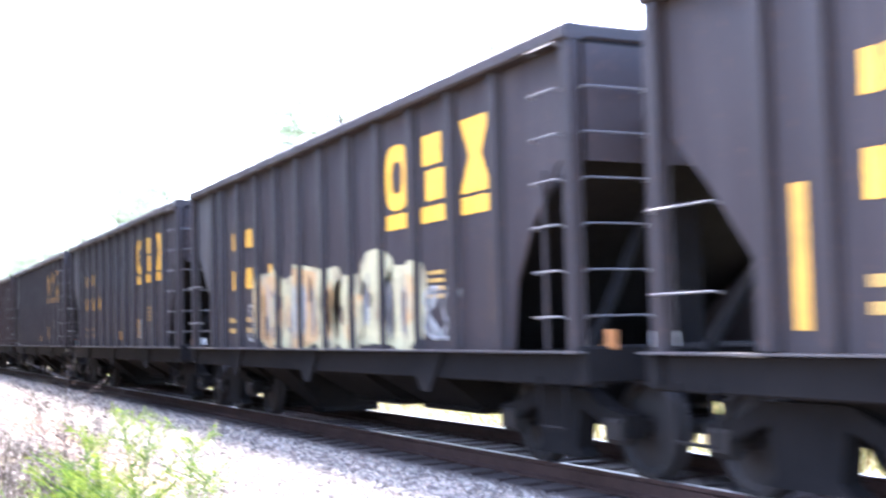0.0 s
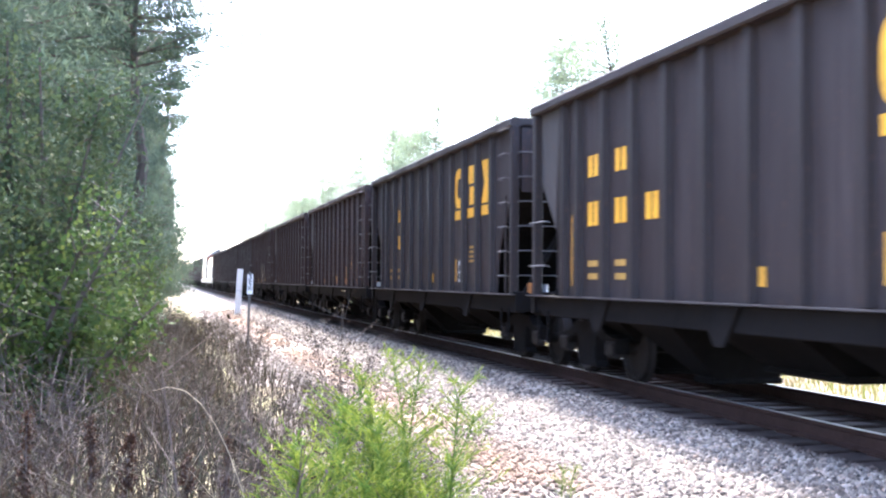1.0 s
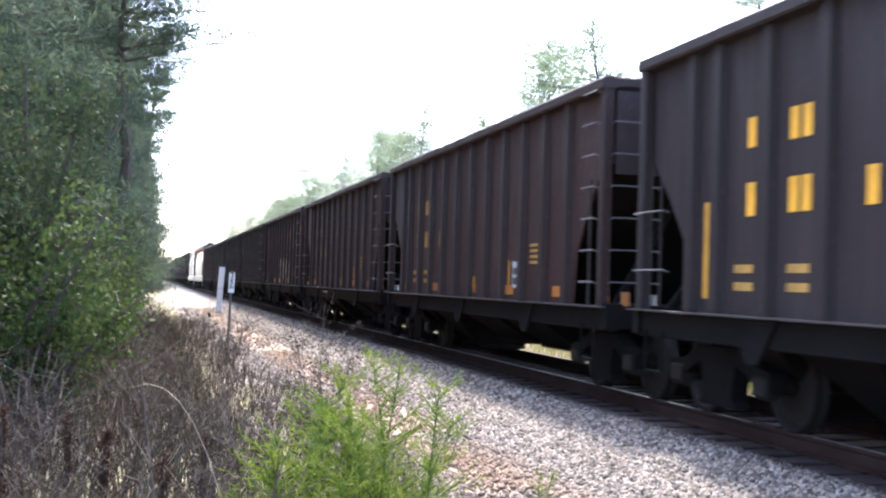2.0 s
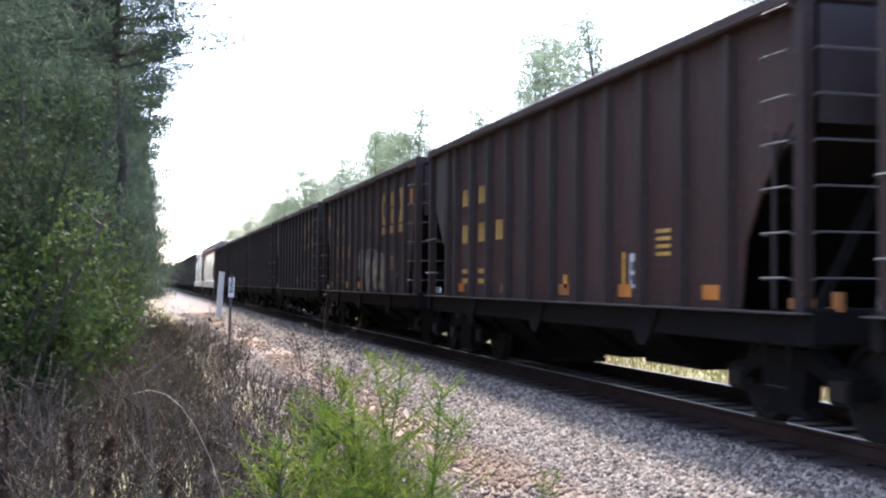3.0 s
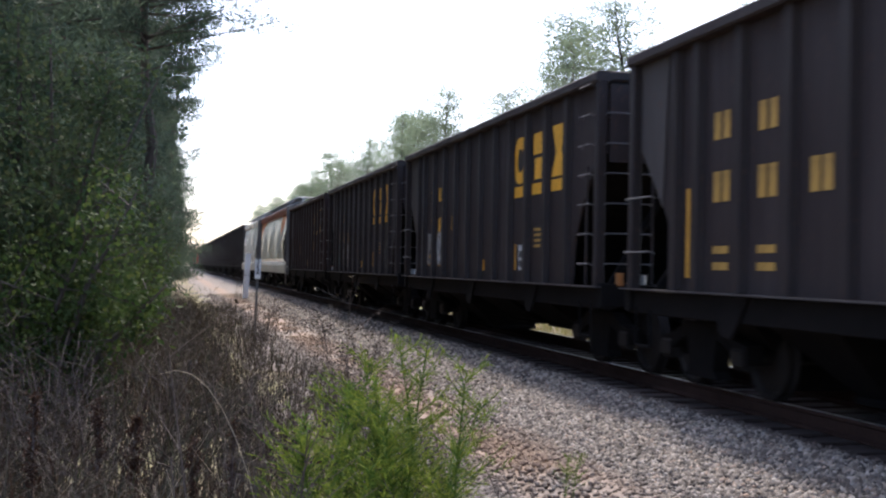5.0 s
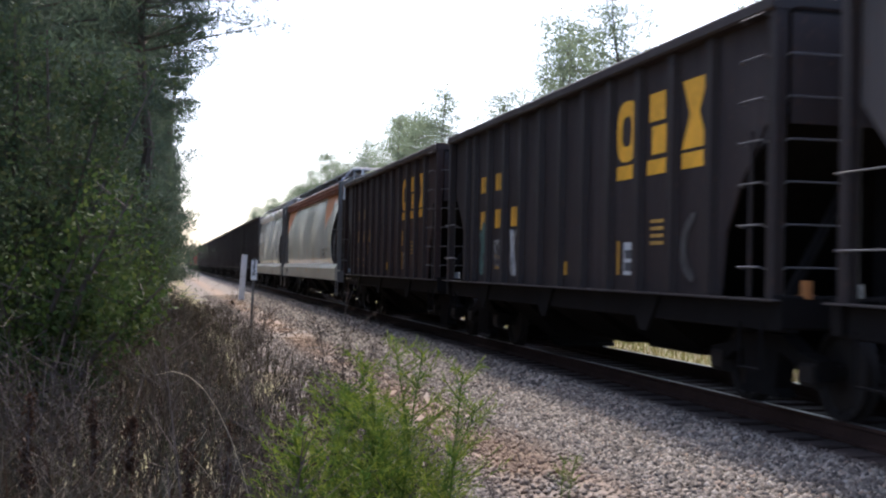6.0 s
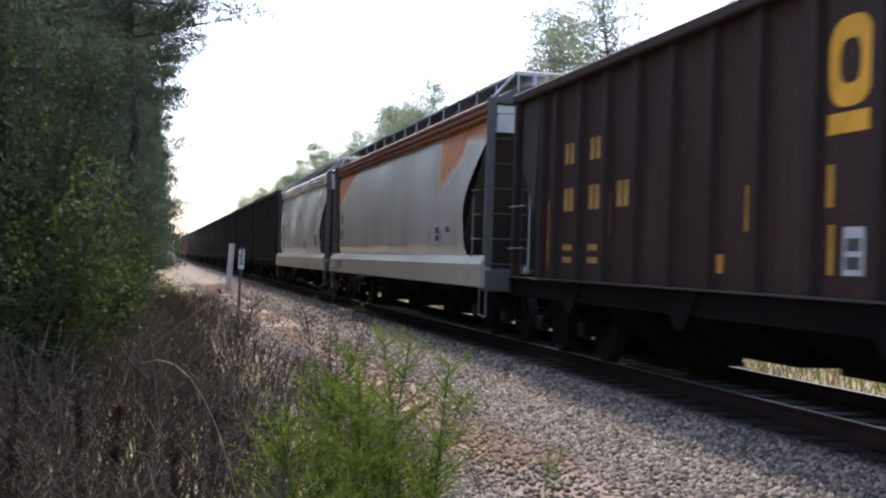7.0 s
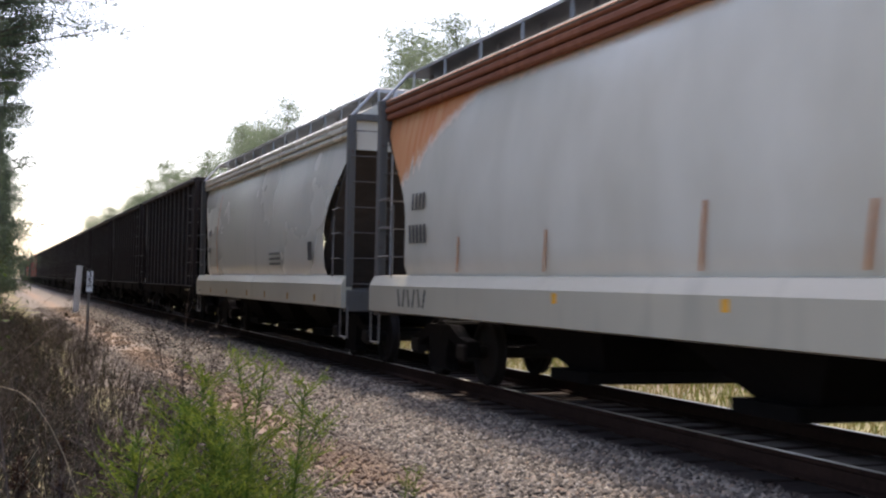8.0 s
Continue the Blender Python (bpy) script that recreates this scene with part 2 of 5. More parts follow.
def gravel_material(stones):
    m, nt, b, n, l = nodes_of("ballast_stones" if stones else "ballast_bed")
    if stones:
        g = n.new("ShaderNodeNewGeometry")
        c = ramp(nt, g.outputs["Random Per Island"], [(0.0, (0.04, 0.032, 0.026)), (0.3, (0.09, 0.072, 0.058)), (0.65, (0.17, 0.142, 0.116)), (0.9, (0.29, 0.255, 0.215)), (1.0, (0.2, 0.135, 0.095))])
    else:
        v = n.new("ShaderNodeTexVoronoi")
        v.inputs["Scale"].default_value = 20
        tc = n.new("ShaderNodeTexCoord")
        l.new(tc.outputs["Object"], v.inputs["Vector"])
        c = ramp(nt, v.outputs["Distance"], [(0.0, (0.22, 0.185, 0.155)), (0.5, (0.15, 0.123, 0.102)), (1.0, (0.05, 0.04, 0.033))])
    f = tex(nt, 14, detail=7)
    # reddish clay washed over the walkway; rust-brown dust and painted-in shade along the rails
    tc = n.new("ShaderNodeTexCoord")
    sp = n.new("ShaderNodeSeparateXYZ")
    l.new(tc.outputs["Object"], sp.inputs[0])
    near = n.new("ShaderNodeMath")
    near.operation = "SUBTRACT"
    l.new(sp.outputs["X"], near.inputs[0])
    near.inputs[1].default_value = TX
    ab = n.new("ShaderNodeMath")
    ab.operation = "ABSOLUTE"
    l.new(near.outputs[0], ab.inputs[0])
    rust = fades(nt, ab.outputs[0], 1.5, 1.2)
    # the rust tone is deepened to hold the shade under the train
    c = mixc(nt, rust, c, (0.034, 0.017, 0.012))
    d = n.new("ShaderNodeMath")
    d.operation = "SUBTRACT"
    l.new(sp.outputs["X"], d.inputs[0])
    d.inputs[1].default_value = 3.0
    dd = n.new("ShaderNodeMath")
    dd.operation = "ABSOLUTE"
    l.new(d.outputs[0], dd.inputs[0])
    path = fades(nt, dd.outputs[0], 0.62, 0.15)
    mul = n.new("ShaderNodeMath")
    mul.operation = "MULTIPLY"
    l.new(path, mul.inputs[0])
    l.new(fades(nt, tex(nt, 0.9, (1, 0.5, 1), 6), 0.34, 0.52), mul.inputs[1])
    c = mixc(nt, mul.outputs[0], c, (0.2, 0.135, 0.09))
    l.new(c, b.inputs["Base Color"])
    b.inputs["Roughness"].default_value = 0.9
    bumped(nt, b, f, 0.5, 0.02)
    return m


M_GROUND, M_BED, M_STONE = ground_material(), gravel_material(False), gravel_material(True)


# ---- mesh building ----
class Shape:
    """Collects faces of one mesh."""

    def __init__(self):
        self.v, self.f = [], []

    def add(self, verts, faces):
        o = len(self.v)
        self.v += [tuple(p) for p in verts]
        self.f += [tuple(i + o for i in q) for q in faces]
        return self

    def box(self, x, y, z, sx, sy, sz, m=None, ch=0.0):
        """A block centred on x, y, z; ch chamfers its four edges along the longest axis."""
        h = (sx / 2, sy / 2, sz / 2)
        if ch:
            k = max(range(3), key=lambda i: h[i])
            a, b = [i for i in range(3) if i != k]
            ring = [(h[a] - ch, -h[b]), (h[a], -h[b] + ch), (h[a], h[b] - ch), (h[a] - ch, h[b]), (-h[a] + ch, h[b]), (-h[a], h[b] - ch), (-h[a], -h[b] + ch), (-h[a] + ch, -h[b])]
            vs = []
            for e in (-1, 1):
                for p, q in ring:
                    w = [0, 0, 0]
                    w[a], w[b], w[k] = p, q, e * h[k]
                    vs.append(w)
            fs = [(i, (i + 1) % 8, 8 + (i + 1) % 8, 8 + i) for i in range(8)] + [tuple(range(7, -1, -1)), tuple(range(8, 16))]
        else:
            vs = [(i * h[0], j * h[1], k * h[2]) for i in (-1, 1) for j in (-1, 1) for k in (-1, 1)]
            fs = [(0, 1, 3, 2), (4, 6, 7, 5), (0, 4, 5, 1), (2, 3, 7, 6), (0, 2, 6, 4), (1, 5, 7, 3)]
        vs = [Vector(p) for p in vs]
        if m:
            vs = [m @ p for p in vs]
        return self.add([(p[0] + x, p[1] + y, p[2] + z) for p in vs], fs)

    def tube(self, a, b, r, n=6, r2=None):
        a, b = Vector(a), Vector(b)
        d = (b - a).normalized()
        u = d.orthogonal().normalized()
        w = d.cross(u)
        r2 = r if r2 is None else r2
        vs = [p + (u * math.cos(t) + w * math.sin(t)) * q for p, q in ((a, r), (b, r2)) for t in [2 * math.pi * i / n for i in range(n)]]
        fs = [(i, (i + 1) % n, n + (i + 1) % n, n + i) for i in range(n)] + [tuple(range(n - 1, -1, -1)), tuple(range(n, 2 * n))]
        return self.add(vs, fs)

    def prism(self, poly, x0, x1):
        """A polygon given in (y, z), drawn out along x."""
        n = len(poly)
        vs = [(x, y, z) for x in (x0, x1) for y, z in poly]
        fs = [(i, (i + 1) % n, n + (i + 1) % n, n + i) for i in range(n)] + [tuple(range(n - 1, -1, -1)), tuple(range(n, 2 * n))]
        return self.add(vs, fs)

    def prism_y(self, poly, y0, y1):
        """A polygon given in (x, z), drawn out along y."""
        n = len(poly)
        vs = [(x, y, z) for y in (y0, y1) for x, z in poly]
        fs = [(i, (i + 1) % n, n + (i + 1) % n, n + i) for i in range(n)] + [tuple(range(n - 1, -1, -1)), tuple(range(n, 2 * n))]
        return self.add(vs, fs)

    def mesh(self, name, mat, smooth=False):
        me = bpy.data.meshes.new(name)
        me.from_pydata(self.v, [], self.f)
        bm = bmesh.new()
        bm.from_mesh(me)
        bmesh.ops.recalc_face_normals(bm, faces=bm.faces)
        bm.to_mesh(me)
        bm.free()
        me.materials.append(mat)
        if smooth:
            me.polygons.foreach_set("use_smooth", [True] * len(me.polygons))
        return me


def part(name, shape, mat, parent, label="", smooth=False):
    me = shape if isinstance(shape, bpy.types.Mesh) else shape.mesh(name, mat, smooth)
    ob = new(name, me)
    ob.parent = parent
    if label:
        ob["label"] = label
    return ob


def raw_mesh(name, verts, faces, mat):
    """A mesh from numpy arrays of equal-sided faces."""
    me = bpy.data.meshes.new(name)
    k = faces.shape[1]
    me.vertices.add(len(verts))
    me.vertices.foreach_set("co", verts.astype(np.float32).ravel())
    me.loops.add(faces.size)
    me.loops.foreach_set("vertex_index", faces.astype(np.int32).ravel())
    me.polygons.add(len(faces))
    me.polygons.foreach_set("loop_start", np.arange(0, faces.size, k, dtype=np.int32))
    me.materials.append(mat)
    me.update(calc_edges=True)
    return me


def height(x, y):
    """Ground level: flat beside the walkway, a little rough, lower beyond the track."""
    d = np.abs(x - TX)
    z = GROUND + 0.05 * np.sin(x * 0.9 + y * 0.23) * np.clip((d - 4.5) / 3, 0, 1) + 0.04 * np.sin(y * 0.7 + 1.3 * x) * np.clip((d - 4.5) / 3, 0, 1)
    return z + np.where(x > TX + 4, -0.02 * np.clip(x - TX - 4, 0, 10), 0)


def bed_height(x):
    d = np.abs(x - TX)
    return np.where(x > TX, np.interp(d, [0, 1.45, 2.3, 2.5], [-0.2, -0.2, -0.42, -0.5]), np.interp(d, [0, 1.45, 2.5, 3.3, 5.2, 5.6], [-0.2, -0.2, -0.30, -0.37, -0.40, -0.44]))


# ---- the large structure: ground, ballast, track ----
def build_ground():
    xs = np.unique(np.concatenate([np.linspace(-60, 80, 141), [-3000, -1500, -700, -300, -150, 150, 300, 700, 1500, 3000]]))
    ys = np.unique(np.concatenate([np.linspace(-30, 130, 129), [-3000, -1000, -300, -100, 200, 350, 600, 1200, 3000]]))
    gx, gy = np.meshgrid(xs, ys)
    v = np.stack([gx.ravel(), gy.ravel(), height(gx, gy).ravel()], 1)
    n, k = len(ys), len(xs)
    i = (np.arange(n - 1)[:, None] * k + np.arange(k - 1)[None]).ravel()
    tagged(new("ground", raw_mesh("ground", v, np.stack([i, i + 1, i + k + 1, i + k], 1), M_GROUND)), "dry brown earth with sparse grass", "ground", kind="structure")


def build_bed():
    xs = np.concatenate([np.linspace(TX - 5.2, TX - 1.5, 20), np.linspace(TX - 1.4, TX + 1.4, 8), np.linspace(TX + 1.5, TX + 2.5, 8)])
    ys = np.concatenate([np.linspace(-40, 90, 160), np.linspace(95, 600, 60)])
    gx, gy = np.meshgrid(xs, ys)
    edge = 0.35 * np.sin(gy * 0.8) + 0.25 * np.sin(gy * 2.1 + 1)
    gx = gx + edge * np.clip(1 - (gx - (TX - 5.2)) / 1.8, 0, 1)
    gz = bed_height(gx) + 0.012 * np.sin(gx * 5 + gy * 3.1) * np.sin(gy * 4.3)
    v = np.stack([gx.ravel(), gy.ravel(), gz.ravel()], 1)
    n, k = len(ys), len(xs)
    i = (np.arange(n - 1)[:, None] * k + np.arange(k - 1)[None]).ravel()
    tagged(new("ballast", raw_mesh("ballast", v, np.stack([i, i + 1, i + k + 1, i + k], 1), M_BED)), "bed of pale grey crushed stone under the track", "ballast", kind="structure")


def build_stones():
    """Loose crushed stone on the shoulder and the walkway, finer and denser where the camera is near."""
    rng = np.random.default_rng(5)
    cx, cy, sz = [], [], []
    for y0, y1, count, s0, s1 in ((5.5, 15, 40000, 0.017, 0.046), (15, 28, 26000, 0.02, 0.05), (28, 65, 18000, 0.03, 0.058)):
        u = rng.random(count)
        x = TX - 5.1 + 3.85 * u ** 0.8
        cx.append(x)
        cy.append(rng.uniform(y0, y1, count))
        sz.append(rng.uniform(s0, s1, count) * np.clip(0.62 + 0.45 * u, 0.6, 1.1))
    x, y, s = np.concatenate(cx), np.concatenate(cy), np.concatenate(sz)
    keep = (x > TX - 4.75 + 0.5 * np.sin(y * 0.8) * rng.random(len(x))) & ((np.abs(x - 3.0) > 0.45) | (rng.random(len(x)) < 0.14 + 0.35 * np.sin(y * 0.45) ** 2))
    x, y, s = x[keep], y[keep], s[keep]
    n = len(x)
    base = np.array([(1, 0, 0), (0, 1, 0), (-1, 0, 0), (0, -1, 0), (0, 0, 0.75), (0, 0, -0.75)], float)
    v = base[None] * (1 + 0.45 * (rng.random((n, 6, 1)) - 0.5)) + 0.32 * (rng.random((n, 6, 3)) - 0.5)
    a = rng.uniform(0, 2 * np.pi, n)
    t = rng.normal(0, 0.5, n)
    ca, sa, ct, st = np.cos(a), np.sin(a), np.cos(t), np.sin(t)
    vx, vy, vz = v[..., 0], v[..., 1], v[..., 2]
    vy, vz = vy * ct[:, None] - vz * st[:, None], vy * st[:, None] + vz * ct[:, None]
    vx, vy = vx * ca[:, None] - vy * sa[:, None], vx * sa[:, None] + vy * ca[:, None]
    v = np.stack([vx, vy, vz], 2) * s[:, None, None]
    v += np.stack([x, y, bed_height(x) + s * 0.35], 1)[:, None]
    f = np.array([(0, 1, 4), (1, 2, 4), (2, 3, 4), (3, 0, 4), (1, 0, 5), (2, 1, 5), (3, 2, 5), (0, 3, 5)])
    f = (f[None] + 6 * np.arange(n)[:, None, None]).reshape(-1, 3)
    tagged(new("ballast_stones", raw_mesh("ballast_stones", v.reshape(-1, 3), f, M_STONE)), "loose pale grey crushed stones along the track", "gravel", kind="stuff")


def build_track():
    track = tagged(new("railway_track"), "rusty steel rails on dark wooden ties", "railway track", kind="structure")
    prof = [(-0.075, -0.17), (0.075, -0.17), (0.075, -0.155), (0.012, -0.135), (0.012, -0.045), (0.036, -0.03), (0.036, -0.004), (0.03, 0), (-0.03, 0), (-0.036, -0.004), (-0.036, -0.03), (-0.012, -0.045), (-0.012, -0.135), (-0.075, -0.155)]
    for e in (-1, 1):
        s = Shape().prism_y([(TX + e * 0.755 + a, b - 0.002) for a, b in prof], -60, 700)
        rail = part("rail", s, M_RAIL, track)
        part("rail_head", Shape().box(TX + e * 0.755, 320, 0.0, 0.05, 760, 0.004), M_RAILTOP, rail, "polished running surface")
    tie = Shape().box(0, 0, 0, 2.6, 0.23, 0.17, ch=0.012).mesh("tie", M_TIE)
    plate = Shape().box(0, 0, 0, 0.19, 0.3, 0.015).mesh("tie_plate", M_RAIL)
    rng = random.Random(3)
    for i in range(120):
        o = part("tie", tie, None, track)
        o.matrix_local = pose(TX + rng.uniform(-0.04, 0.04), 1.0 + i * 0.53, -0.263 + rng.uniform(-0.008, 0.008), 0, 0, rng.uniform(-1.2, 1.2))
        if i < 60:
            for e in (-1, 1):
                p = part("tie_plate", plate, None, o)
                p.matrix_local = pose(e * 0.755, 0, 0.09)


# ---- running gear shared by all cars ----
def wheelset_mesh():
    s = Shape()
    for e in (-1, 1):
        prof = [(0.08, 0.70), (0.10, 0.68), (0.30, 0.72), (0.36, 0.69), (0.40, 0.685), (0.445, 0.69), (0.445, 0.715), (0.42, 0.73), (0.415, 0.815), (0.37, 0.82), (0.33, 0.77), (0.12, 0.80), (0.08, 0.80)]
        n = 24
        vs = [(e * x, r * math.cos(2 * math.pi * i / n), r * math.sin(2 * math.pi * i / n)) for i in range(n) for r, x in prof]
        k = len(prof)
        fs = [(i * k + j, i * k + (j + 1) % k, ((i + 1) % n) * k + (j + 1) % k, ((i + 1) % n) * k + j) for i in range(n) for j in range(k)]
        s.add(vs, fs)
    s.tube((-1.08, 0, 0), (1.08, 0, 0), 0.08, 10)
    for i in range(3):
        a = 2 * math.pi * i / 3
        s.box(1.085, 0.045 * math.cos(a), 0.045 * math.sin(a), 0.03, 0.03, 0.03).box(-1.085, 0.045 * math.cos(a), 0.045 * math.sin(a), 0.03, 0.03, 0.03)
    return s.mesh("wheelset", M_WHEEL)


WHEEL_R = 0.42
WHEELSET = wheelset_mesh()


def side_frame_mesh():
    """One cast side frame, seen edge-on from the track."""
    poly = [(-1.05, 0.36), (-1.05, 0.55), (-0.72, 0.60), (-0.42, 0.74), (0.42, 0.74), (0.72, 0.60), (1.05, 0.55), (1.05, 0.36), (0.76, 0.42), (0.56, 0.52), (0.36, 0.58), (0.30, 0.24), (0.40, 0.16), (-0.40, 0.16), (-0.30, 0.24), (-0.36, 0.58), (-0.56, 0.52), (-0.76, 0.42)]
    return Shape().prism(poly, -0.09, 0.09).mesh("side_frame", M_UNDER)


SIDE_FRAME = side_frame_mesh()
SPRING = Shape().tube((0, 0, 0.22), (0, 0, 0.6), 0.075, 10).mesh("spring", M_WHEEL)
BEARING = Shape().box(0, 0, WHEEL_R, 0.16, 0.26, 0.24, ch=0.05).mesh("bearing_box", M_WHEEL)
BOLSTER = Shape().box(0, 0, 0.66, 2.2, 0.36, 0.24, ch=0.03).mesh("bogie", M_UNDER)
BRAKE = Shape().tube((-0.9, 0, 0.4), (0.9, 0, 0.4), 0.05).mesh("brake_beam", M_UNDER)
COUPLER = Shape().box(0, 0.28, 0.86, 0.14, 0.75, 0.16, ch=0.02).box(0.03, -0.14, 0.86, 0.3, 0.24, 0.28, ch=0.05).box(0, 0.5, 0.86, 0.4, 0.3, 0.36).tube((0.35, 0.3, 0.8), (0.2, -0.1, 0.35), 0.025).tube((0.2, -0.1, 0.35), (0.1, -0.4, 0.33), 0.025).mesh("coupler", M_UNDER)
RUNGS = {}


def rung(length, axis):
    """A bent round-bar grab iron with its two feet."""
    key = (length, axis)
    if key not in RUNGS:
        s, h = Shape(), length / 2
        if axis == "y":
            s.tube((-0.06, -h, 0), (-0.06, h, 0), 0.0085).tube((0.0, -h, -0.02), (-0.06, -h, 0), 0.0085).tube((0.0, h, -0.02), (-0.06, h, 0), 0.0085)
        else:
            s.tube((-h, -0.06, 0), (h, -0.06, 0), 0.0085)
            s.tube((-h, 0.0, -0.02), (-h, -0.06, 0), 0.0085).tube((h, 0.0, -0.02), (h, -0.06, 0), 0.0085)
        RUNGS[key] = s.mesh("rung", M_IRON)
    return RUNGS[key]


def running_gear(car, half, wheels):
    """Two bogies with their wheels, and a coupler at each end. half: the bogies' distance from the middle."""
    for e in (-1, 1):
        bogie = part("bogie", BOLSTER, None, car, "cast steel bogie with springs")
        bogie.matrix_local = pose(0, e * half, 0)
        for q in (-1, 1):
            part("brake_beam", BRAKE, None, bogie).matrix_local = pose(0, q * 0.42, 0)
            part("side_frame", SIDE_FRAME, None, bogie).matrix_local = pose(q * 1.04, 0, 0)
            for k in (-0.2, 0, 0.2):
                part("spring", SPRING, None, bogie).matrix_local = pose(q * 1.04, k, 0)
            for k in (-0.88, 0.88):
                part("bearing_box", BEARING, None, bogie).matrix_local = pose(q * 1.08, k, 0)
        for q in (-1, 1):
            w = part("wheelset", WHEELSET, None, bogie)
            w.matrix_local = pose(0, q * 0.88, WHEEL_R)
            wheels.append((w, q * 0.88))


# ---- open-top hopper car ----
PITCH = 13.34          # coupled length of an open hopper
SIDE = 1.6             # half width
TOP, SILL = 3.75, 1.07
LEAD = -PITCH / 2      # the leading end, towards -y
RIB0, RIBSTEP, RIBS = 1.92, 0.922, 11


def set_size(pitch, top):
    """The hopper cars built from here on have this coupled length and height."""
    global PITCH, LEAD, RIBSTEP, TOP
    PITCH, LEAD, RIBSTEP, TOP = pitch, -pitch / 2, (pitch - 4.12) / 10, top


def hopper_meshes(paint_mat):
    d = {}
    y0, y1 = LEAD + 0.55, -LEAD - 0.55
    poly = [(y0, TOP - 0.12), (y0, 2.8), (y0 + 0.35, 2.64), (y0 + 0.79, 2.16), (y0 + 1.1, 1.68), (y0 + 1.2, SILL), (y1 - 1.18, SILL), (y1 - 1.02, 1.6), (y1 - 0.52, 2.22), (y1 - 0.15, 2.58), (y1, 2.68), (y1, TOP - 0.12)]
    for e, k in ((-1, "near"), (1, "far")):
        d["side_" + k] = Shape().prism(poly, e * (SIDE - 0.17), e * (SIDE - 0.14)).mesh("side_sheet", {M_BLACK.name: M_PANBLACK, M_BROWN.name: M_PANBROWN}.get(paint_mat.name, paint_mat))
        d["chord_" + k] = Shape().box(e * (SIDE - 0.09), 0, TOP - 0.07, 0.2, y1 - y0 + 0.1, 0.13, ch=0.02).mesh("top_chord", paint_mat)
        d["ledge_" + k] = Shape().box(e * (SIDE - 0.03), 0, SILL + 0.004, 0.13, y1 - y0 + 0.3, 0.014).mesh("sill_ledge", M_CORNER)
        d["sill_" + k] = Shape().box(e * (SIDE - 0.16), 0, SILL - 0.14, 0.12, y1 - y0 + 0.3, 0.27, ch=0.015).mesh("side_sill", M_UNDER)
    hat = Shape()
    hat.add([(x, y, z) for z in (SILL + 0.02, TOP - 0.13) for x, y in ((0.15, -0.095), (0.06, -0.075), (0.06, 0.075), (0.15, 0.095))], [(0, 1, 5, 4), (1, 2, 6, 5), (2, 3, 7, 6), (3, 0, 4, 7), (0, 3, 2, 1), (4, 5, 6, 7)])
    d["rib"] = hat.mesh("rib", paint_mat)
    d["corner_sheet"] = Shape().prism([(y1 - 0.02, TOP - 0.13), (y1 - 0.02, 2.69), (y1 - 0.15, 2.6), (y1 - 0.5, 2.24), (y1 - 0.72, 1.98), (y1 - 0.86, TOP - 0.13)], -SIDE + 0.12, -SIDE + 0.136).mesh("corner_sheet", M_CORNER)
    d["step_box"] = Shape().box(-SIDE + 0.3, LEAD + 0.42, SILL + 0.1, 0.09, 0.08, 0.16, ch=0.02).box(-SIDE + 0.34, LEAD + 0.5, SILL + 0.02, 0.16, 0.06, 0.07).mesh("step_box", M_ORANGEDULL)
    d["retainer"] = Shape().box(-SIDE + 0.2, -LEAD - 0.42, SILL + 0.06, 0.16, 0.16, 0.2, ch=0.03).mesh("retainer_box", M_STEEL)
    d["post"] = Shape().box(0, 0, (SILL + TOP) / 2 - 0.05, 0.12, 0.14, TOP - SILL - 0.1, ch=0.015).mesh("corner_post", paint_mat)
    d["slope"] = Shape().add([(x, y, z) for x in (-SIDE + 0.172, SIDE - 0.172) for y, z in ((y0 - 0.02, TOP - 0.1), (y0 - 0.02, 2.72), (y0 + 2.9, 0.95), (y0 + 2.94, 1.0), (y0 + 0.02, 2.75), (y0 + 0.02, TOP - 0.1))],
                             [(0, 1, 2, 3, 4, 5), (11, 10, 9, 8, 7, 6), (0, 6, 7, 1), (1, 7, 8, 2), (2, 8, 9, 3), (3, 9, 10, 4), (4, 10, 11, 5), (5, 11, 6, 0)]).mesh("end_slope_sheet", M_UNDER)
    d["end_sheet"] = Shape().box(0, y0 - 0.03, (TOP + 2.62) / 2 - 0.08, 2 * SIDE - 0.36, 0.02, TOP - 2.78).mesh("end_sheet", M_PANBLACK)
    d["end_chord"] = Shape().box(0, y0 + 0.02, TOP - 0.06, 2 * SIDE - 0.1, 0.12, 0.13, ch=0.02).mesh("end_chord", paint_mat)
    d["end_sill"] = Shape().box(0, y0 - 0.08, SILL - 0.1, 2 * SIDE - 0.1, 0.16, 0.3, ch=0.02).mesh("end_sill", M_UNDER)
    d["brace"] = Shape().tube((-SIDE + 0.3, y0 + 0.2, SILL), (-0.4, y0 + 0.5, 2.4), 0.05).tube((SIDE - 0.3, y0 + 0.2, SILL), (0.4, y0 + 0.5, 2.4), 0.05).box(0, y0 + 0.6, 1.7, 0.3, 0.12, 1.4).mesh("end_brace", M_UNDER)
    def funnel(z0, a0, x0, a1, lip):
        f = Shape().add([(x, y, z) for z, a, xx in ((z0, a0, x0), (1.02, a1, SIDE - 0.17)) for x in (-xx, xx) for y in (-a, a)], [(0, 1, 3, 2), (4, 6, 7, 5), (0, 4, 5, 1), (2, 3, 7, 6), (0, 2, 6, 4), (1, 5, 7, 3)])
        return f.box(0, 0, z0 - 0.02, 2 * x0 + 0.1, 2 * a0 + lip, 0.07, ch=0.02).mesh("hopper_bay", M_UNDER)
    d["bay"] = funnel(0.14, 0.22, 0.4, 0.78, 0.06)
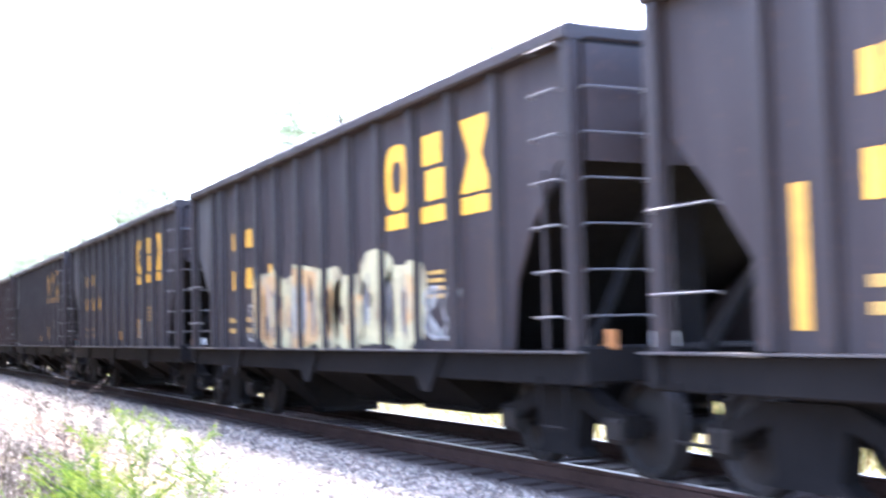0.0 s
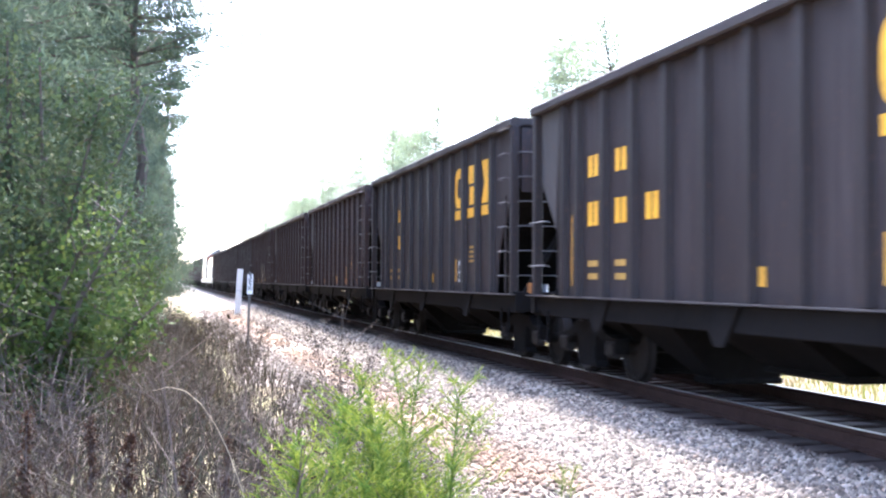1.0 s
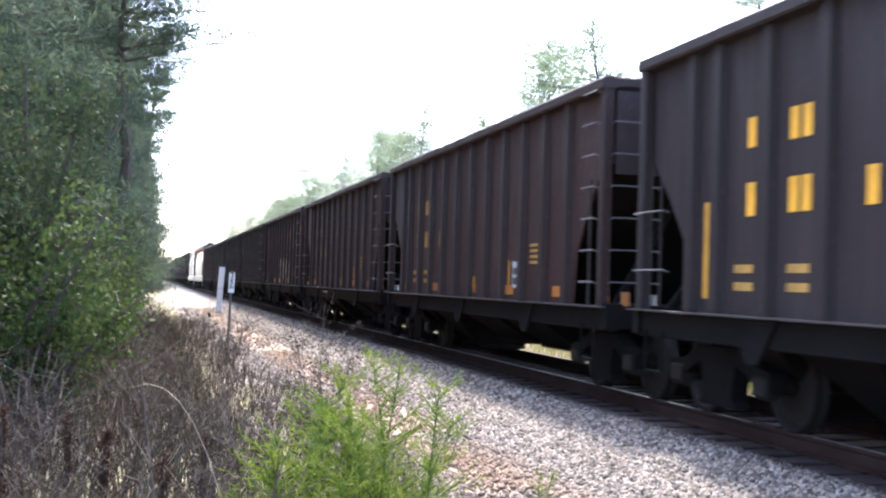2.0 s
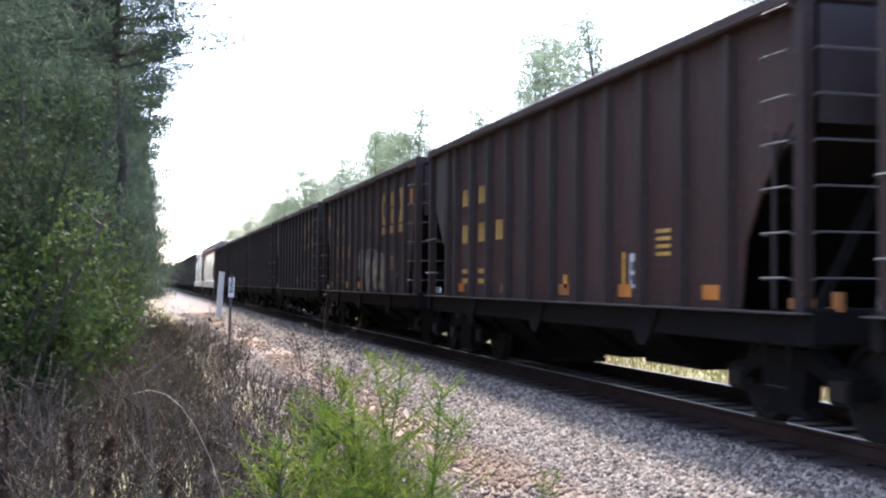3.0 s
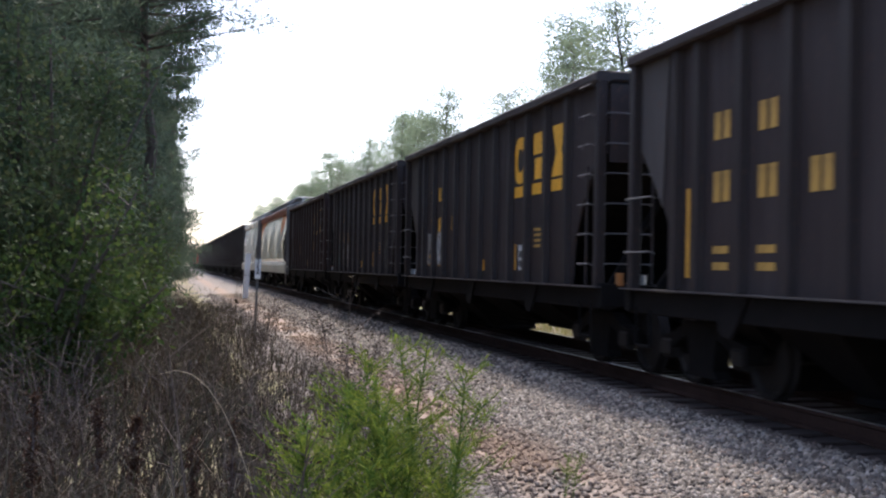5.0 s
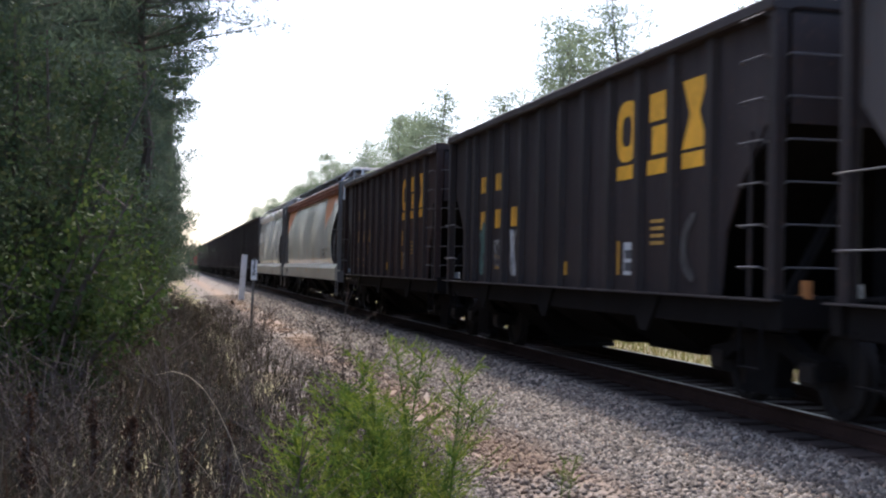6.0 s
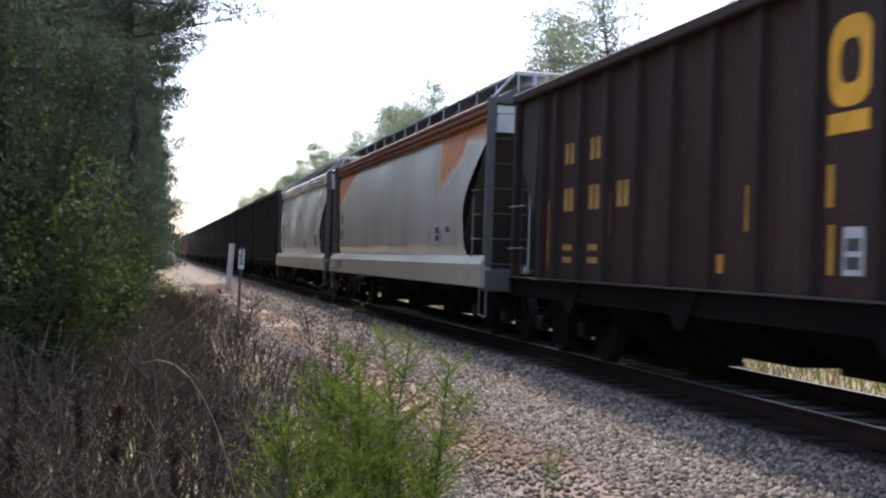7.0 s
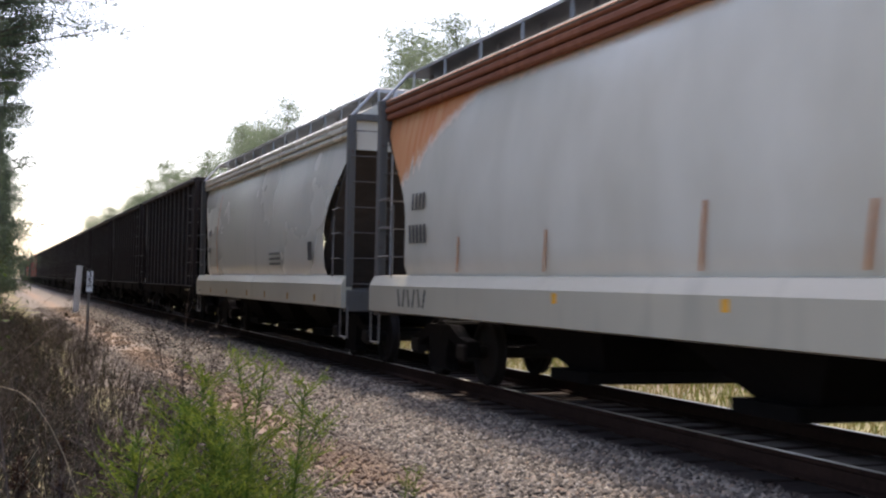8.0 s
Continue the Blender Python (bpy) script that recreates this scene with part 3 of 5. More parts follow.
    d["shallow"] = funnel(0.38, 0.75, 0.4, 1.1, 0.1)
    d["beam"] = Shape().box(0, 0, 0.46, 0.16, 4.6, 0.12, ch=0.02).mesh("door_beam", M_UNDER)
    # Unseen flat sheet, added to stop sun leaking through the open top.
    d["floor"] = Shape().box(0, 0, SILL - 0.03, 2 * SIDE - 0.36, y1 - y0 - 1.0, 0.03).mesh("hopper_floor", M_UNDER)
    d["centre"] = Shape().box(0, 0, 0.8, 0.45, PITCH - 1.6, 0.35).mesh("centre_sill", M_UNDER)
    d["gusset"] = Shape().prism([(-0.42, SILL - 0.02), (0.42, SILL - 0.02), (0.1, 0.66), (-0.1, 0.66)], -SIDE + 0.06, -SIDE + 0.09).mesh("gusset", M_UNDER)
    return d


HOPPER = {}


def oval_ring(y, z, w, h, t, n=24):
    """A thick upright oval ring in the plane of the side."""
    vs, fs = [], []
    for i in range(n):
        a = 2 * math.pi * i / n
        sx = math.copysign(abs(math.cos(a)) ** 0.7, math.cos(a))
        sz = math.copysign(abs(math.sin(a)) ** 0.7, math.sin(a))
        vs += [(0, y + sx * w / 2, z + sz * h / 2), (0, y + sx * (w / 2 - t), z + sz * (h / 2 - t * 1.1))]
    fs = [(2 * i, (2 * i + 2) % (2 * n), (2 * i + 3) % (2 * n), 2 * i + 1) for i in range(n)]
    return vs, fs


def flat(polys, name, mat):
    """Thin painted shapes: polygons in (y, z)."""
    s = Shape()
    for poly in polys:
        s.prism(poly, 0.0, 0.003)
    return s.mesh(name, mat)


def rect(y, z, w, h):
    return [(y - w / 2, z - h / 2), (y + w / 2, z - h / 2), (y + w / 2, z + h / 2), (y - w / 2, z + h / 2)]


# emblem: an oval ring, two stacked blocks and an hourglass, each over a bar
RING = Shape().add(*oval_ring(0, 0, 0.62, 0.72, 0.165))
ZIG = [rect(0.03, 0.2, 0.36, 0.34), rect(-0.03, -0.2, 0.36, 0.34)]
HOUR = [[(-0.27, 0.39), (0.27, 0.39), (0.1, 0.0), (-0.1, 0.0)], [(-0.1, 0.0), (0.1, 0.0), (0.28, -0.39), (-0.28, -0.39)]]
ZIG = [[(y * 1.2, z * 0.92) for y, z in p] for p in ZIG]
HOUR = [[(y * 1.1, z * 0.92) for y, z in p] for p in HOUR]
EMBLEM = {}
for _m in (M_YELLOW, M_FADED):
    EMBLEM[_m.name] = (RING.mesh("emblem_ring", _m), flat(ZIG, "emblem_block", _m), flat(HOUR, "emblem_hourglass", _m), flat([rect(0, 0, 0.6, 0.165)], "emblem_bar", _m))
XP = -(SIDE - 0.14) - 0.006       # just proud of the side sheet
MARK_MESH = {}


def mark(car, name, y, z, w, h, mat, label=""):
    key = (round(w, 3), round(h, 3), mat.name)
    if key not in MARK_MESH:
        MARK_MESH[key] = flat([rect(0, 0, w, h)], "marking", mat)
    o = part(name, MARK_MESH[key], None, car, label)
    o.matrix_local = pose(XP, y, z)
    return o


def stencil(car, y, z, mat, chars, h=0.2, w=0.13, gap=0.05):
    """A line of lettering as plain bars of its size."""
    for i in range(chars):
        mark(car, "lettering_bar", y + i * (w + gap), z, w, h, mat)


def clip_y(poly, lo, hi):
    """The part of a (y, z) polygon between two uprights."""
    for sign, lim in ((1, lo), (-1, -hi)):
        out = []
        for (y0, z0), (y1, z1) in zip(poly, poly[1:] + poly[:1]):
            a, b = sign * y0 - lim, sign * y1 - lim
            if a >= 0:
                out.append((y0, z0))
            if (a < 0) != (b < 0):
                k = a / (a - b)
                out.append((y0 + (y1 - y0) * k, z0 + (z1 - z0) * k))
        poly = out
    return poly


def sprayed(car, polys, mat, lift, label):
    """Paint that runs on over the panels and the faces of the ribs between them."""
    for poly in polys:
        for k in range(RIBS):
            y = LEAD + RIB0 + k * RIBSTEP
            for lo, hi, x in ((y + 0.1, y + RIBSTEP - 0.1, XP), (y - 0.074, y + 0.074, -SIDE + 0.057)):
                p = clip_y(poly, lo, hi)
                if len(p) > 2 and max(q[0] for q in p) - min(q[0] for q in p) > 0.02:
                    part("graffiti", Shape().prism(p, x - lift - 0.002, x - lift), mat, car, label)


def blob(rng, y, z, w, h, power, wobble):
    """A plump hand-sprayed shape, flat-footed and round-topped."""
    pts = []
    ph = rng.uniform(0, 6)
    for i in range(28):
        a = 2 * math.pi * i / 28
        c, q = math.cos(a), math.sin(a)
        r = 1 + wobble * math.sin(3 * a + ph) + wobble * 0.6 * math.sin(7 * a + ph)
        pts.append((y + r * math.copysign(abs(c) ** power, c) * w / 2, z + r * math.copysign(abs(q) ** power, q) * h / 2))
    return pts


def graffiti(car, d0, d1, z0, z1, outline, fills, accents, width, seed, label, boxy=0.5):
    """A row of fat sprayed shapes with a paler rim, stripes of other paint and dark hollows."""
    rng = random.Random(seed)
    y = LEAD + d0 + width / 2
    rims, body, lines, holes = [], {}, {}, []
    while y < LEAD + d1 - width * 0.3:
        h = (z1 - z0) * rng.uniform(0.78, 1.04)
        zc = z0 + h / 2
        w = width * rng.uniform(0.9, 1.15)
        k = rng.randrange(1000)
        rims.append(blob(random.Random(k), y, zc, w * 1.06, h, boxy, 0.06))
        body.setdefault(rng.choice(fills), []).append(blob(random.Random(k), y, zc - 0.02, w * 0.97, h * 0.93, boxy, 0.06))
        for _ in range(4):
            yy, ww = y + rng.uniform(-0.35, 0.35) * w, rng.uniform(0.09, 0.2)
            hh = h * rng.uniform(0.35, 0.7)
            lines.setdefault(rng.choice(accents), []).append(blob(rng, yy, zc + rng.uniform(-0.15, 0.12) * h, ww, hh, 0.5, 0.1))
        holes.append(blob(rng, y + rng.uniform(-0.2, 0.2) * w, zc + rng.uniform(-0.25, 0.2) * h, rng.uniform(0.07, 0.14), h * rng.uniform(0.15, 0.35), 0.7, 0.1))
        y += width * rng.uniform(0.7, 0.85)
    sprayed(car, rims, outline, 0.0, label)
    for i, group in enumerate((body, lines)):
        for j, (m, polys) in enumerate(group.items()):
            sprayed(car, polys, m, 0.003 * (1 + i * len(body) + j), label)
    sprayed(car, holes, M_PANBROWN, 0.003 * (2 + len(body) + len(lines)), label)


def scrawl(car, y, z, w, h, mat, seed, r=0.016):
    """One looping stroke of a spray can."""
    rng = random.Random(seed)
    a, b, c = rng.uniform(0, 6), rng.choice((1.5, 2, 2.5)), rng.uniform(0, 6)
    s = Shape()
    pts = [(XP - 0.009, y + w * math.sin(b * 0.24 * t + a) * (0.7 + 0.3 * math.sin(0.1 * t)), z + h * math.sin(0.31 * t + c)) for t in range(46)]
    ring, faces = [], []
    for i, p in enumerate(pts):
        p0, p1 = pts[max(i - 1, 0)], pts[min(i + 1, len(pts) - 1)]
        d = math.hypot(p1[1] - p0[1], p1[2] - p0[2]) or 1.0
        ny, nz = -(p1[2] - p0[2]) / d * r, (p1[1] - p0[1]) / d * r
        ring += [(p[0] - 0.006, p[1], p[2]), (p[0], p[1] + ny, p[2] + nz), (p[0] + 0.006, p[1], p[2]), (p[0], p[1] - ny, p[2] - nz)]
        if i:
            k = 4 * i
            faces += [(k - 4 + j, k - 4 + (j + 1) % 4, k + (j + 1) % 4, k + j) for j in range(4)]
    s.add(ring, faces)
    part("graffiti_stroke", s, mat, car)


STILE = {top: Shape().box(0, 0, (SILL + top) / 2, 0.03, 0.045, top - SILL, ch=0.006).mesh("ladder_stile", M_BLACK) for top in (2.6, 3.0)}


def hopper_car(paint_mat, wheels, emblem="yellow", marks=True, seed=0):
    key = (paint_mat.name, PITCH, TOP)
    if key not in HOPPER:
        HOPPER[key] = hopper_meshes(paint_mat)
    d = HOPPER[key]
    car = new("hopper_car")
    rng = random.Random(seed)
    for k in ("near", "far"):
        part("side_sheet", d["side_" + k], None, car)
        part("top_chord", d["chord_" + k], None, car)
        part("side_sill", d["sill_" + k], None, car)
        part("sill_ledge", d["ledge_" + k], None, car, "worn bare edge of the sill")
    for y in [LEAD + RIB0 + i * RIBSTEP for i in range(RIBS)] + [-LEAD - 1.66]:
        for e in (-1, 1):
            o = part("rib", d["rib"], None, car)
            o.matrix_local = pose(e * SIDE, y, 0, 0, 0, 0 if e < 0 else 180)
    part("hopper_floor", d["floor"], None, car)
    for e in (0, 180):
        for n, k in (("end_slope_sheet", "slope"), ("end_sheet", "end_sheet"), ("end_chord", "end_chord"), ("end_sill", "end_sill"), ("end_brace", "brace")):
            o = part(n, d[k], None, car)
            o.matrix_local = pose(0, 0, 0, 0, 0, e)
        c = part("coupler", COUPLER, None, car)
        c.matrix_local = pose(0, 0, 0, 0, 0, e) @ pose(0, LEAD + 0.2, 0)
        for x in (-1, 1):
            o = part("corner_post", d["post"], None, car)
            o.matrix_local = pose(x * (SIDE - 0.08), (LEAD + 0.58) * (1 if e == 0 else -1), 0)
    for y in (4.55, 3.0):
        part("hopper_bay", d["bay"], None, car).matrix_local = pose(0, y, 0)
    for y in (0.75, -1.6):
        part("hopper_bay", d["shallow"], None, car).matrix_local = pose(0, y, 0)
    part("door_beam", d["beam"], None, car).matrix_local = pose(0, -0.3, 0)
    for y in (-3.2, 0.4, 3.7):
        part("gusset", d["gusset"], None, car).matrix_local = pose(0, y, 0)
    part("centre_sill", d["centre"], None, car)
    if seed % 3:
        part("corner_sheet", d["corner_sheet"], None, car, "paler bare steel corner sheet")
    part("step_box", d["step_box"], None, car, "small dull orange end box")
    part("retainer_box", d["retainer"], None, car)
    # ladder at the leading corner, long grab irons at the trailing corner, rungs across each end
    for i in range(7):
        o = part("rung", rung(0.42, "y"), None, car)
        o.matrix_local = pose(-SIDE + 0.02, LEAD + 0.84, SILL + 0.29 + i * 0.372)
        if i < 6:
            o = part("rung", rung(0.6, "x"), None, car)
            o.matrix_local = pose(-SIDE + 0.42, LEAD + 0.5, SILL + 0.29 + i * 0.372)
    for n, x, y, top in (("ladder_stile", -SIDE + 0.09, LEAD + 1.06, 2.6), ("ladder_stile", -SIDE + 0.74, LEAD + 0.47, 3.0)):
        part(n, STILE[top], None, car).matrix_local = pose(x, y, 0)
    for z in (SILL + 0.42, SILL + 1.02):
        o = part("grab_iron", rung(0.74, "y"), None, car)
        o.matrix_local = pose(-SIDE + 0.02, -LEAD - 0.95, z)
    step = Shape().tube((-SIDE + 0.05, -0.2, SILL - 0.2), (-SIDE + 0.05, -0.2, 0.45), 0.015).tube((-SIDE + 0.05, 0.2, SILL - 0.2), (-SIDE + 0.05, 0.2, 0.45), 0.015).tube((-SIDE + 0.05, -0.2, 0.45), (-SIDE + 0.05, 0.2, 0.45), 0.015)
    me = step.mesh("stirrup_step", M_UNDER)
    for y in (LEAD + 0.95, -LEAD - 0.95):
        part("stirrup_step", me, None, car).matrix_local = pose(0, y, 0)
    running_gear(car, PITCH / 2 - 1.55, wheels)
    # markings
    if emblem:
        mat = M_YELLOW if emblem == "yellow" else M_FADED
        a, b, c, bar = EMBLEM[mat.name]
        for me, p in ((c, 0), (b, 1), (a, 2)):
            y = LEAD + RIB0 + (p + 0.5) * RIBSTEP
            part("emblem_shape", me, None, car, "bold painted shape").matrix_local = pose(XP, y, TOP - 0.81)
            part("emblem_bar", bar, None, car).matrix_local = pose(XP, y, TOP - 1.29)
    if marks:
        mat = M_YELLOW if emblem == "yellow" and paint_mat is M_BLACK else M_FADED
        for k, n in ((9, 1), (8, 2), (7, 1)) if rng.random() < 0.25 else ((9, 2), (8, 2), (7, 2)):
            y = LEAD + RIB0 + (k + 0.5) * RIBSTEP
            stencil(car, y - 0.11, 2.12, mat, n, 0.3, 0.15, 0.05)
            if k > 7:
                stencil(car, y - 0.11, 2.72, mat, n, 0.27, 0.14, 0.06)
        for k in (9, 8):
            y = LEAD + RIB0 + (k + 0.5) * RIBSTEP
            for z in (1.34, 1.5):
                mark(car, "lettering_bar", y, z, 0.34, 0.075, M_FADED)
        for z in (1.62, 1.7, 1.78, 1.86):
            mark(car, "lettering_bar", LEAD + RIB0 + 1.5 * RIBSTEP, z, 0.36, 0.04, M_FADED)
        mark(car, "safety_stripe", LEAD + 2.09, 1.72, 0.09, 0.84, M_STRIPE, "upright yellow reflective stripe")
        mark(car, "safety_stripe", LEAD + 4.44, 1.46, 0.07, 0.4, M_STRIPE)
        mark(car, "safety_stripe", LEAD + 6.35, 1.33, 0.13, 0.18, M_STRIPE)
        mark(car, "safety_stripe", -LEAD - 1.94, 1.68, 0.14, 0.92, M_STRIPE)
        y = LEAD + 4.12
        o = mark(car, "placard", y, 1.45, 0.28, 0.38, M_WHITE, "white stencilled data panel")
        for q in (-0.04, 0.05):
            m = mark(car, "placard_field", y, 1.42 + q * 1.6, 0.2, 0.1, M_DARK)
            m.matrix_local = pose(XP - 0.004, y, 1.42 + q * 1.6)
    return car


# ---- covered hopper car ----
def tank_out(u):
    """Half width of the tank at the height u: plumb below, rounding in towards the eaves."""
    return 1.58 - 0.05 * max(0.0, 0.5 - u) ** 2 * 4 - 0.09 * max(0.0, 2 * u - 0.5) ** 2


def tank_half(u, b0):
    """Half length of the tank at the height u, from 0 at the sill to 1 at the eaves."""
    if u < 0.3:
        return b0 - 1.3 + 0.3 * (0.3 - u)
    return b0 - 1.3 * math.sin(min(1.0, (1 - u) / 0.7) * math.pi / 2) ** 1.5


def covered_car(length, wheels, rusty):
    """Rounded grey covered hopper with a running board on the roof and open end platforms."""
    car = new("covered_hopper_car")
    h = length / 2
    b0 = h - 0.85                    # half length of the tank at the roof
    yc = 0.25                        # the tank sits nearer to the trailing end
    zs, zt = 1.36, 3.62              # tank's lower edge above the sill, and the eaves
    n_y, ring = 64, 15
    vs, fs = [], []
    for j in range(n_y + 1):
        y = -b0 + 2 * b0 * j / n_y
        for i in range(ring):
            u = i / (ring - 1)
            z = zs + (zt - zs) * u
            k = tank_half(u, b0) / b0        # the ends curve in towards the bottom
            bulge = tank_out(u) - (0.05 if u < 0.05 else 0) + 0.016 * math.sin(y * 1.25 + 0.5) * math.sin(math.pi * u)
            vs.append((-bulge, y * k + yc, z))
    for j in range(n_y):
        for i in range(ring - 1):
            a = j * ring + i
            fs.append((a, a + 1, a + ring + 1, a + ring))
    left = Shape().add(vs, fs)
    left.add([(-x, y, z) for x, y, z in vs], [tuple(reversed(f)) for f in fs])
    part("tank", left, M_TANKRUST if rusty else M_COVER, car, "curved grey painted steel body", smooth=True)
    # eaves and roof
    band = M_RUSTB if rusty else M_COVER
    for e in (-1, 1):
        for x, z in ((1.43, 3.655), (1.45, 3.755), (1.44, 3.855)):
            part("eaves_rail", Shape().box(e * x, yc, z, 0.1, 2 * b0 + 0.1, 0.085, ch=0.02), band, car, "rust-streaked roof edge" if rusty else "")
    roof = Shape().prism_y([(-1.5, 3.86), (-1.1, 4.1), (-0.5, 4.24), (0.5, 4.24), (1.1, 4.1), (1.5, 3.86), (1.45, 3.8), (-1.45, 3.8)], yc - b0 - 0.05, yc + b0 + 0.05)
    part("roof", roof, M_GREYSHEET if rusty else M_COVER, car)
    hatch = Shape().box(0, 0, 4.28, 0.7, 0.62, 0.12, ch=0.04).mesh("roof_hatch", M_GREYSHEET)
    for i in range(10):
        part("roof_hatch", hatch, None, car).matrix_local = pose(0, -b0 + 1 + (2 * b0 - 2) * i / 9, 0)
    for e in (-1, 1):
        board = Shape().box(e * 0.85, yc, 4.32, 0.55, 2 * b0 + 0.2, 0.04)
        for i in range(14):
            y = -b0 + 2 * b0 * i / 13
            board.box(e * 0.85, y, 4.22, 0.06, 0.05, 0.2).tube((e * 1.12, y, 4.0), (e * 1.12, y, 4.32), 0.016)
        part("running_board", board, M_STEEL, car, "galvanised roof walkway")
    # sills: a deep plate with a bright upper flange
    for e in (-1, 1):
        s = Shape().add([(e * x, y, z) for y in (-h + 0.95, h - 0.55) for x, z in ((1.46, 1.385), (1.56, 1.37), (1.63, 1.235), (1.63, 0.88), (1.54, 0.86), (1.46, 0.9))],
                        [(0, 1, 7, 6), (1, 2, 8, 7), (2, 3, 9, 8), (3, 4, 10, 9), (4, 5, 11, 10), (5, 0, 6, 11), (0, 5, 4, 3, 2, 1), (6, 7, 8, 9, 10, 11)])
        part("side_sill", s, M_SILLW, car, "deep pale grey side sill")
    # end frames with ladders
    for e in (-1, 1):
        ye = -(h - 1.02) if e < 0 else h - 0.62
        fr = Shape()
        for x in (-1.5, 1.5):
            fr.box(x, ye, 2.55, 0.12, 0.16, 2.7, ch=0.015)
        fr.box(0, ye, 0.98, 3.1, 0.2, 0.34, ch=0.02).box(0, ye, 3.88, 2.9, 0.12, 0.1)
        fr.box(0, ye - e * 0.35, 1.16, 2.9, 0.6, 0.04)
        part("end_frame", fr, M_GREYSHEET, car)
        sh = Shape().add([(x, y, z) for x in (-1.45, 1.45) for y, z in ((yc + e * (b0 - 0.12), 3.8), (yc + e * (b0 - 0.12), 3.4), (yc + e * (b0 - 2.3), 1.2), (yc + e * (b0 - 2.26), 1.15), (yc + e * (b0 - 0.06), 3.38), (yc + e * (b0 - 0.06), 3.8))],
                         [(0, 1, 2, 3, 4, 5), (11, 10, 9, 8, 7, 6), (0, 6, 7, 1), (1, 7, 8, 2), (2, 8, 9, 3), (3, 9, 10, 4), (4, 10, 11, 5), (5, 11, 6, 0)])
        part("end_slope_sheet", sh, M_CORNER, car)
        panel = Shape().box(0, ye - e * 0.05, 3.62, 2.8, 0.03, 0.5)
        part("end_panel", panel, M_COVER, car)
        hand = Shape().tube((-1.5, ye, 3.9), (-1.1, ye, 4.35), 0.025).tube((-1.1, ye, 4.35), (1.1, ye, 4.35), 0.025).tube((1.1, ye, 4.35), (1.5, ye, 3.9), 0.025)
        part("roof_handrail", hand, M_STEEL, car)
        lad = Shape().tube((-1.56, e * (h - 1.55 + 0.2 * e), 1.0), (-1.56, e * (h - 1.55 + 0.2 * e), 2.35), 0.016)
        part("ladder_stile", lad, M_IRON, car)
        for i in range(7):
            z = 1.25 + i * 0.4
            if i < 4:
                part("rung", rung(0.5, "y"), None, car).matrix_local = pose(-1.54, e * (h - 1.28 + 0.2 * e), z)
            part("rung", rung(0.62, "x"), None, car).matrix_local = pose(-1.18, ye - 0.08, z)
        part("ladder_stile", Shape().tube((-0.86, ye - 0.14, 1.1), (-0.86, ye - 0.14, 3.8), 0.016), M_STEEL, car)
        st = Shape().tube((-1.56, ye - 0.2, 0.9), (-1.56, ye - 0.2, 0.42), 0.016).tube((-1.56, ye + 0.2, 0.9), (-1.56, ye + 0.2, 0.42), 0.016).tube((-1.56, ye - 0.2, 0.42), (-1.56, ye + 0.2, 0.42), 0.016)
        part("stirrup_step", st, M_IRON, car)
        part("coupler", COUPLER, None, car).matrix_local = pose(0, 0, 0, 0, 0, 0 if e < 0 else 180) @ pose(0, -h + 0.2, 0)
    for i in range(3):
        y = (i - 1) * (length * 0.19)
        bay = Shape().add([(x, y + q, z) for z, a, xx in ((0.34, 0.35, 0.7), (1.2, 1.5, 1.4)) for x in (-xx, xx) for q in (-a, a)], [(0, 1, 3, 2), (4, 6, 7, 5), (0, 4, 5, 1), (2, 3, 7, 6), (0, 2, 6, 4), (1, 5, 7, 3)])
        bay.box(0, y, 0.33, 1.9, 0.9, 0.12)
        part("outlet_bay", bay, M_UNDER, car)
    part("centre_sill", Shape().box(0, 0, 0.8, 0.45, length - 1.6, 0.35), M_UNDER, car)
    running_gear(car, h - 2.1, wheels)
    return car


def on_tank(car, name, y, z, w, h, mat, label="", lean=0.0):
    """A thin mark that follows the tank's bulge; lean shifts its top along the car."""
    s, n = Shape(), 5
    vs = []
    for k in range(n + 1):
        zz = z - h / 2 + h * k / n
        u = (zz - 1.36) / 2.26
        x = -tank_out(u) - 0.024
        dy = lean * (k / n - 0.5)
        vs += [(x, y - w / 2 + dy, zz), (x, y + w / 2 + dy, zz)]
    s.add(vs, [(2 * k, 2 * k + 1, 2 * k + 3, 2 * k + 2) for k in range(n)])
    return part(name, s, mat, car, label)


# ---- the train ----
GAP0 = 7.16              # where the first coupling stands at the start
V0, ACC = 17.05, 0.163   # metres a second, and its growth
SLACK_T = [0, 0.75, 1.5, 2.25, 3.0, 3.75, 4.5, 5.25, 6.25, 7.25, 8.0]
SLACK = [-0.47, -0.17, 0.15, 0.38, 0.54, 0.57, 0.48, 0.36, 0.27, 0.43, 0.57]    # couplings run in and out a little
CARS, WHEELS = [], []
LONG1, LONG2 = 18.15, 15.82


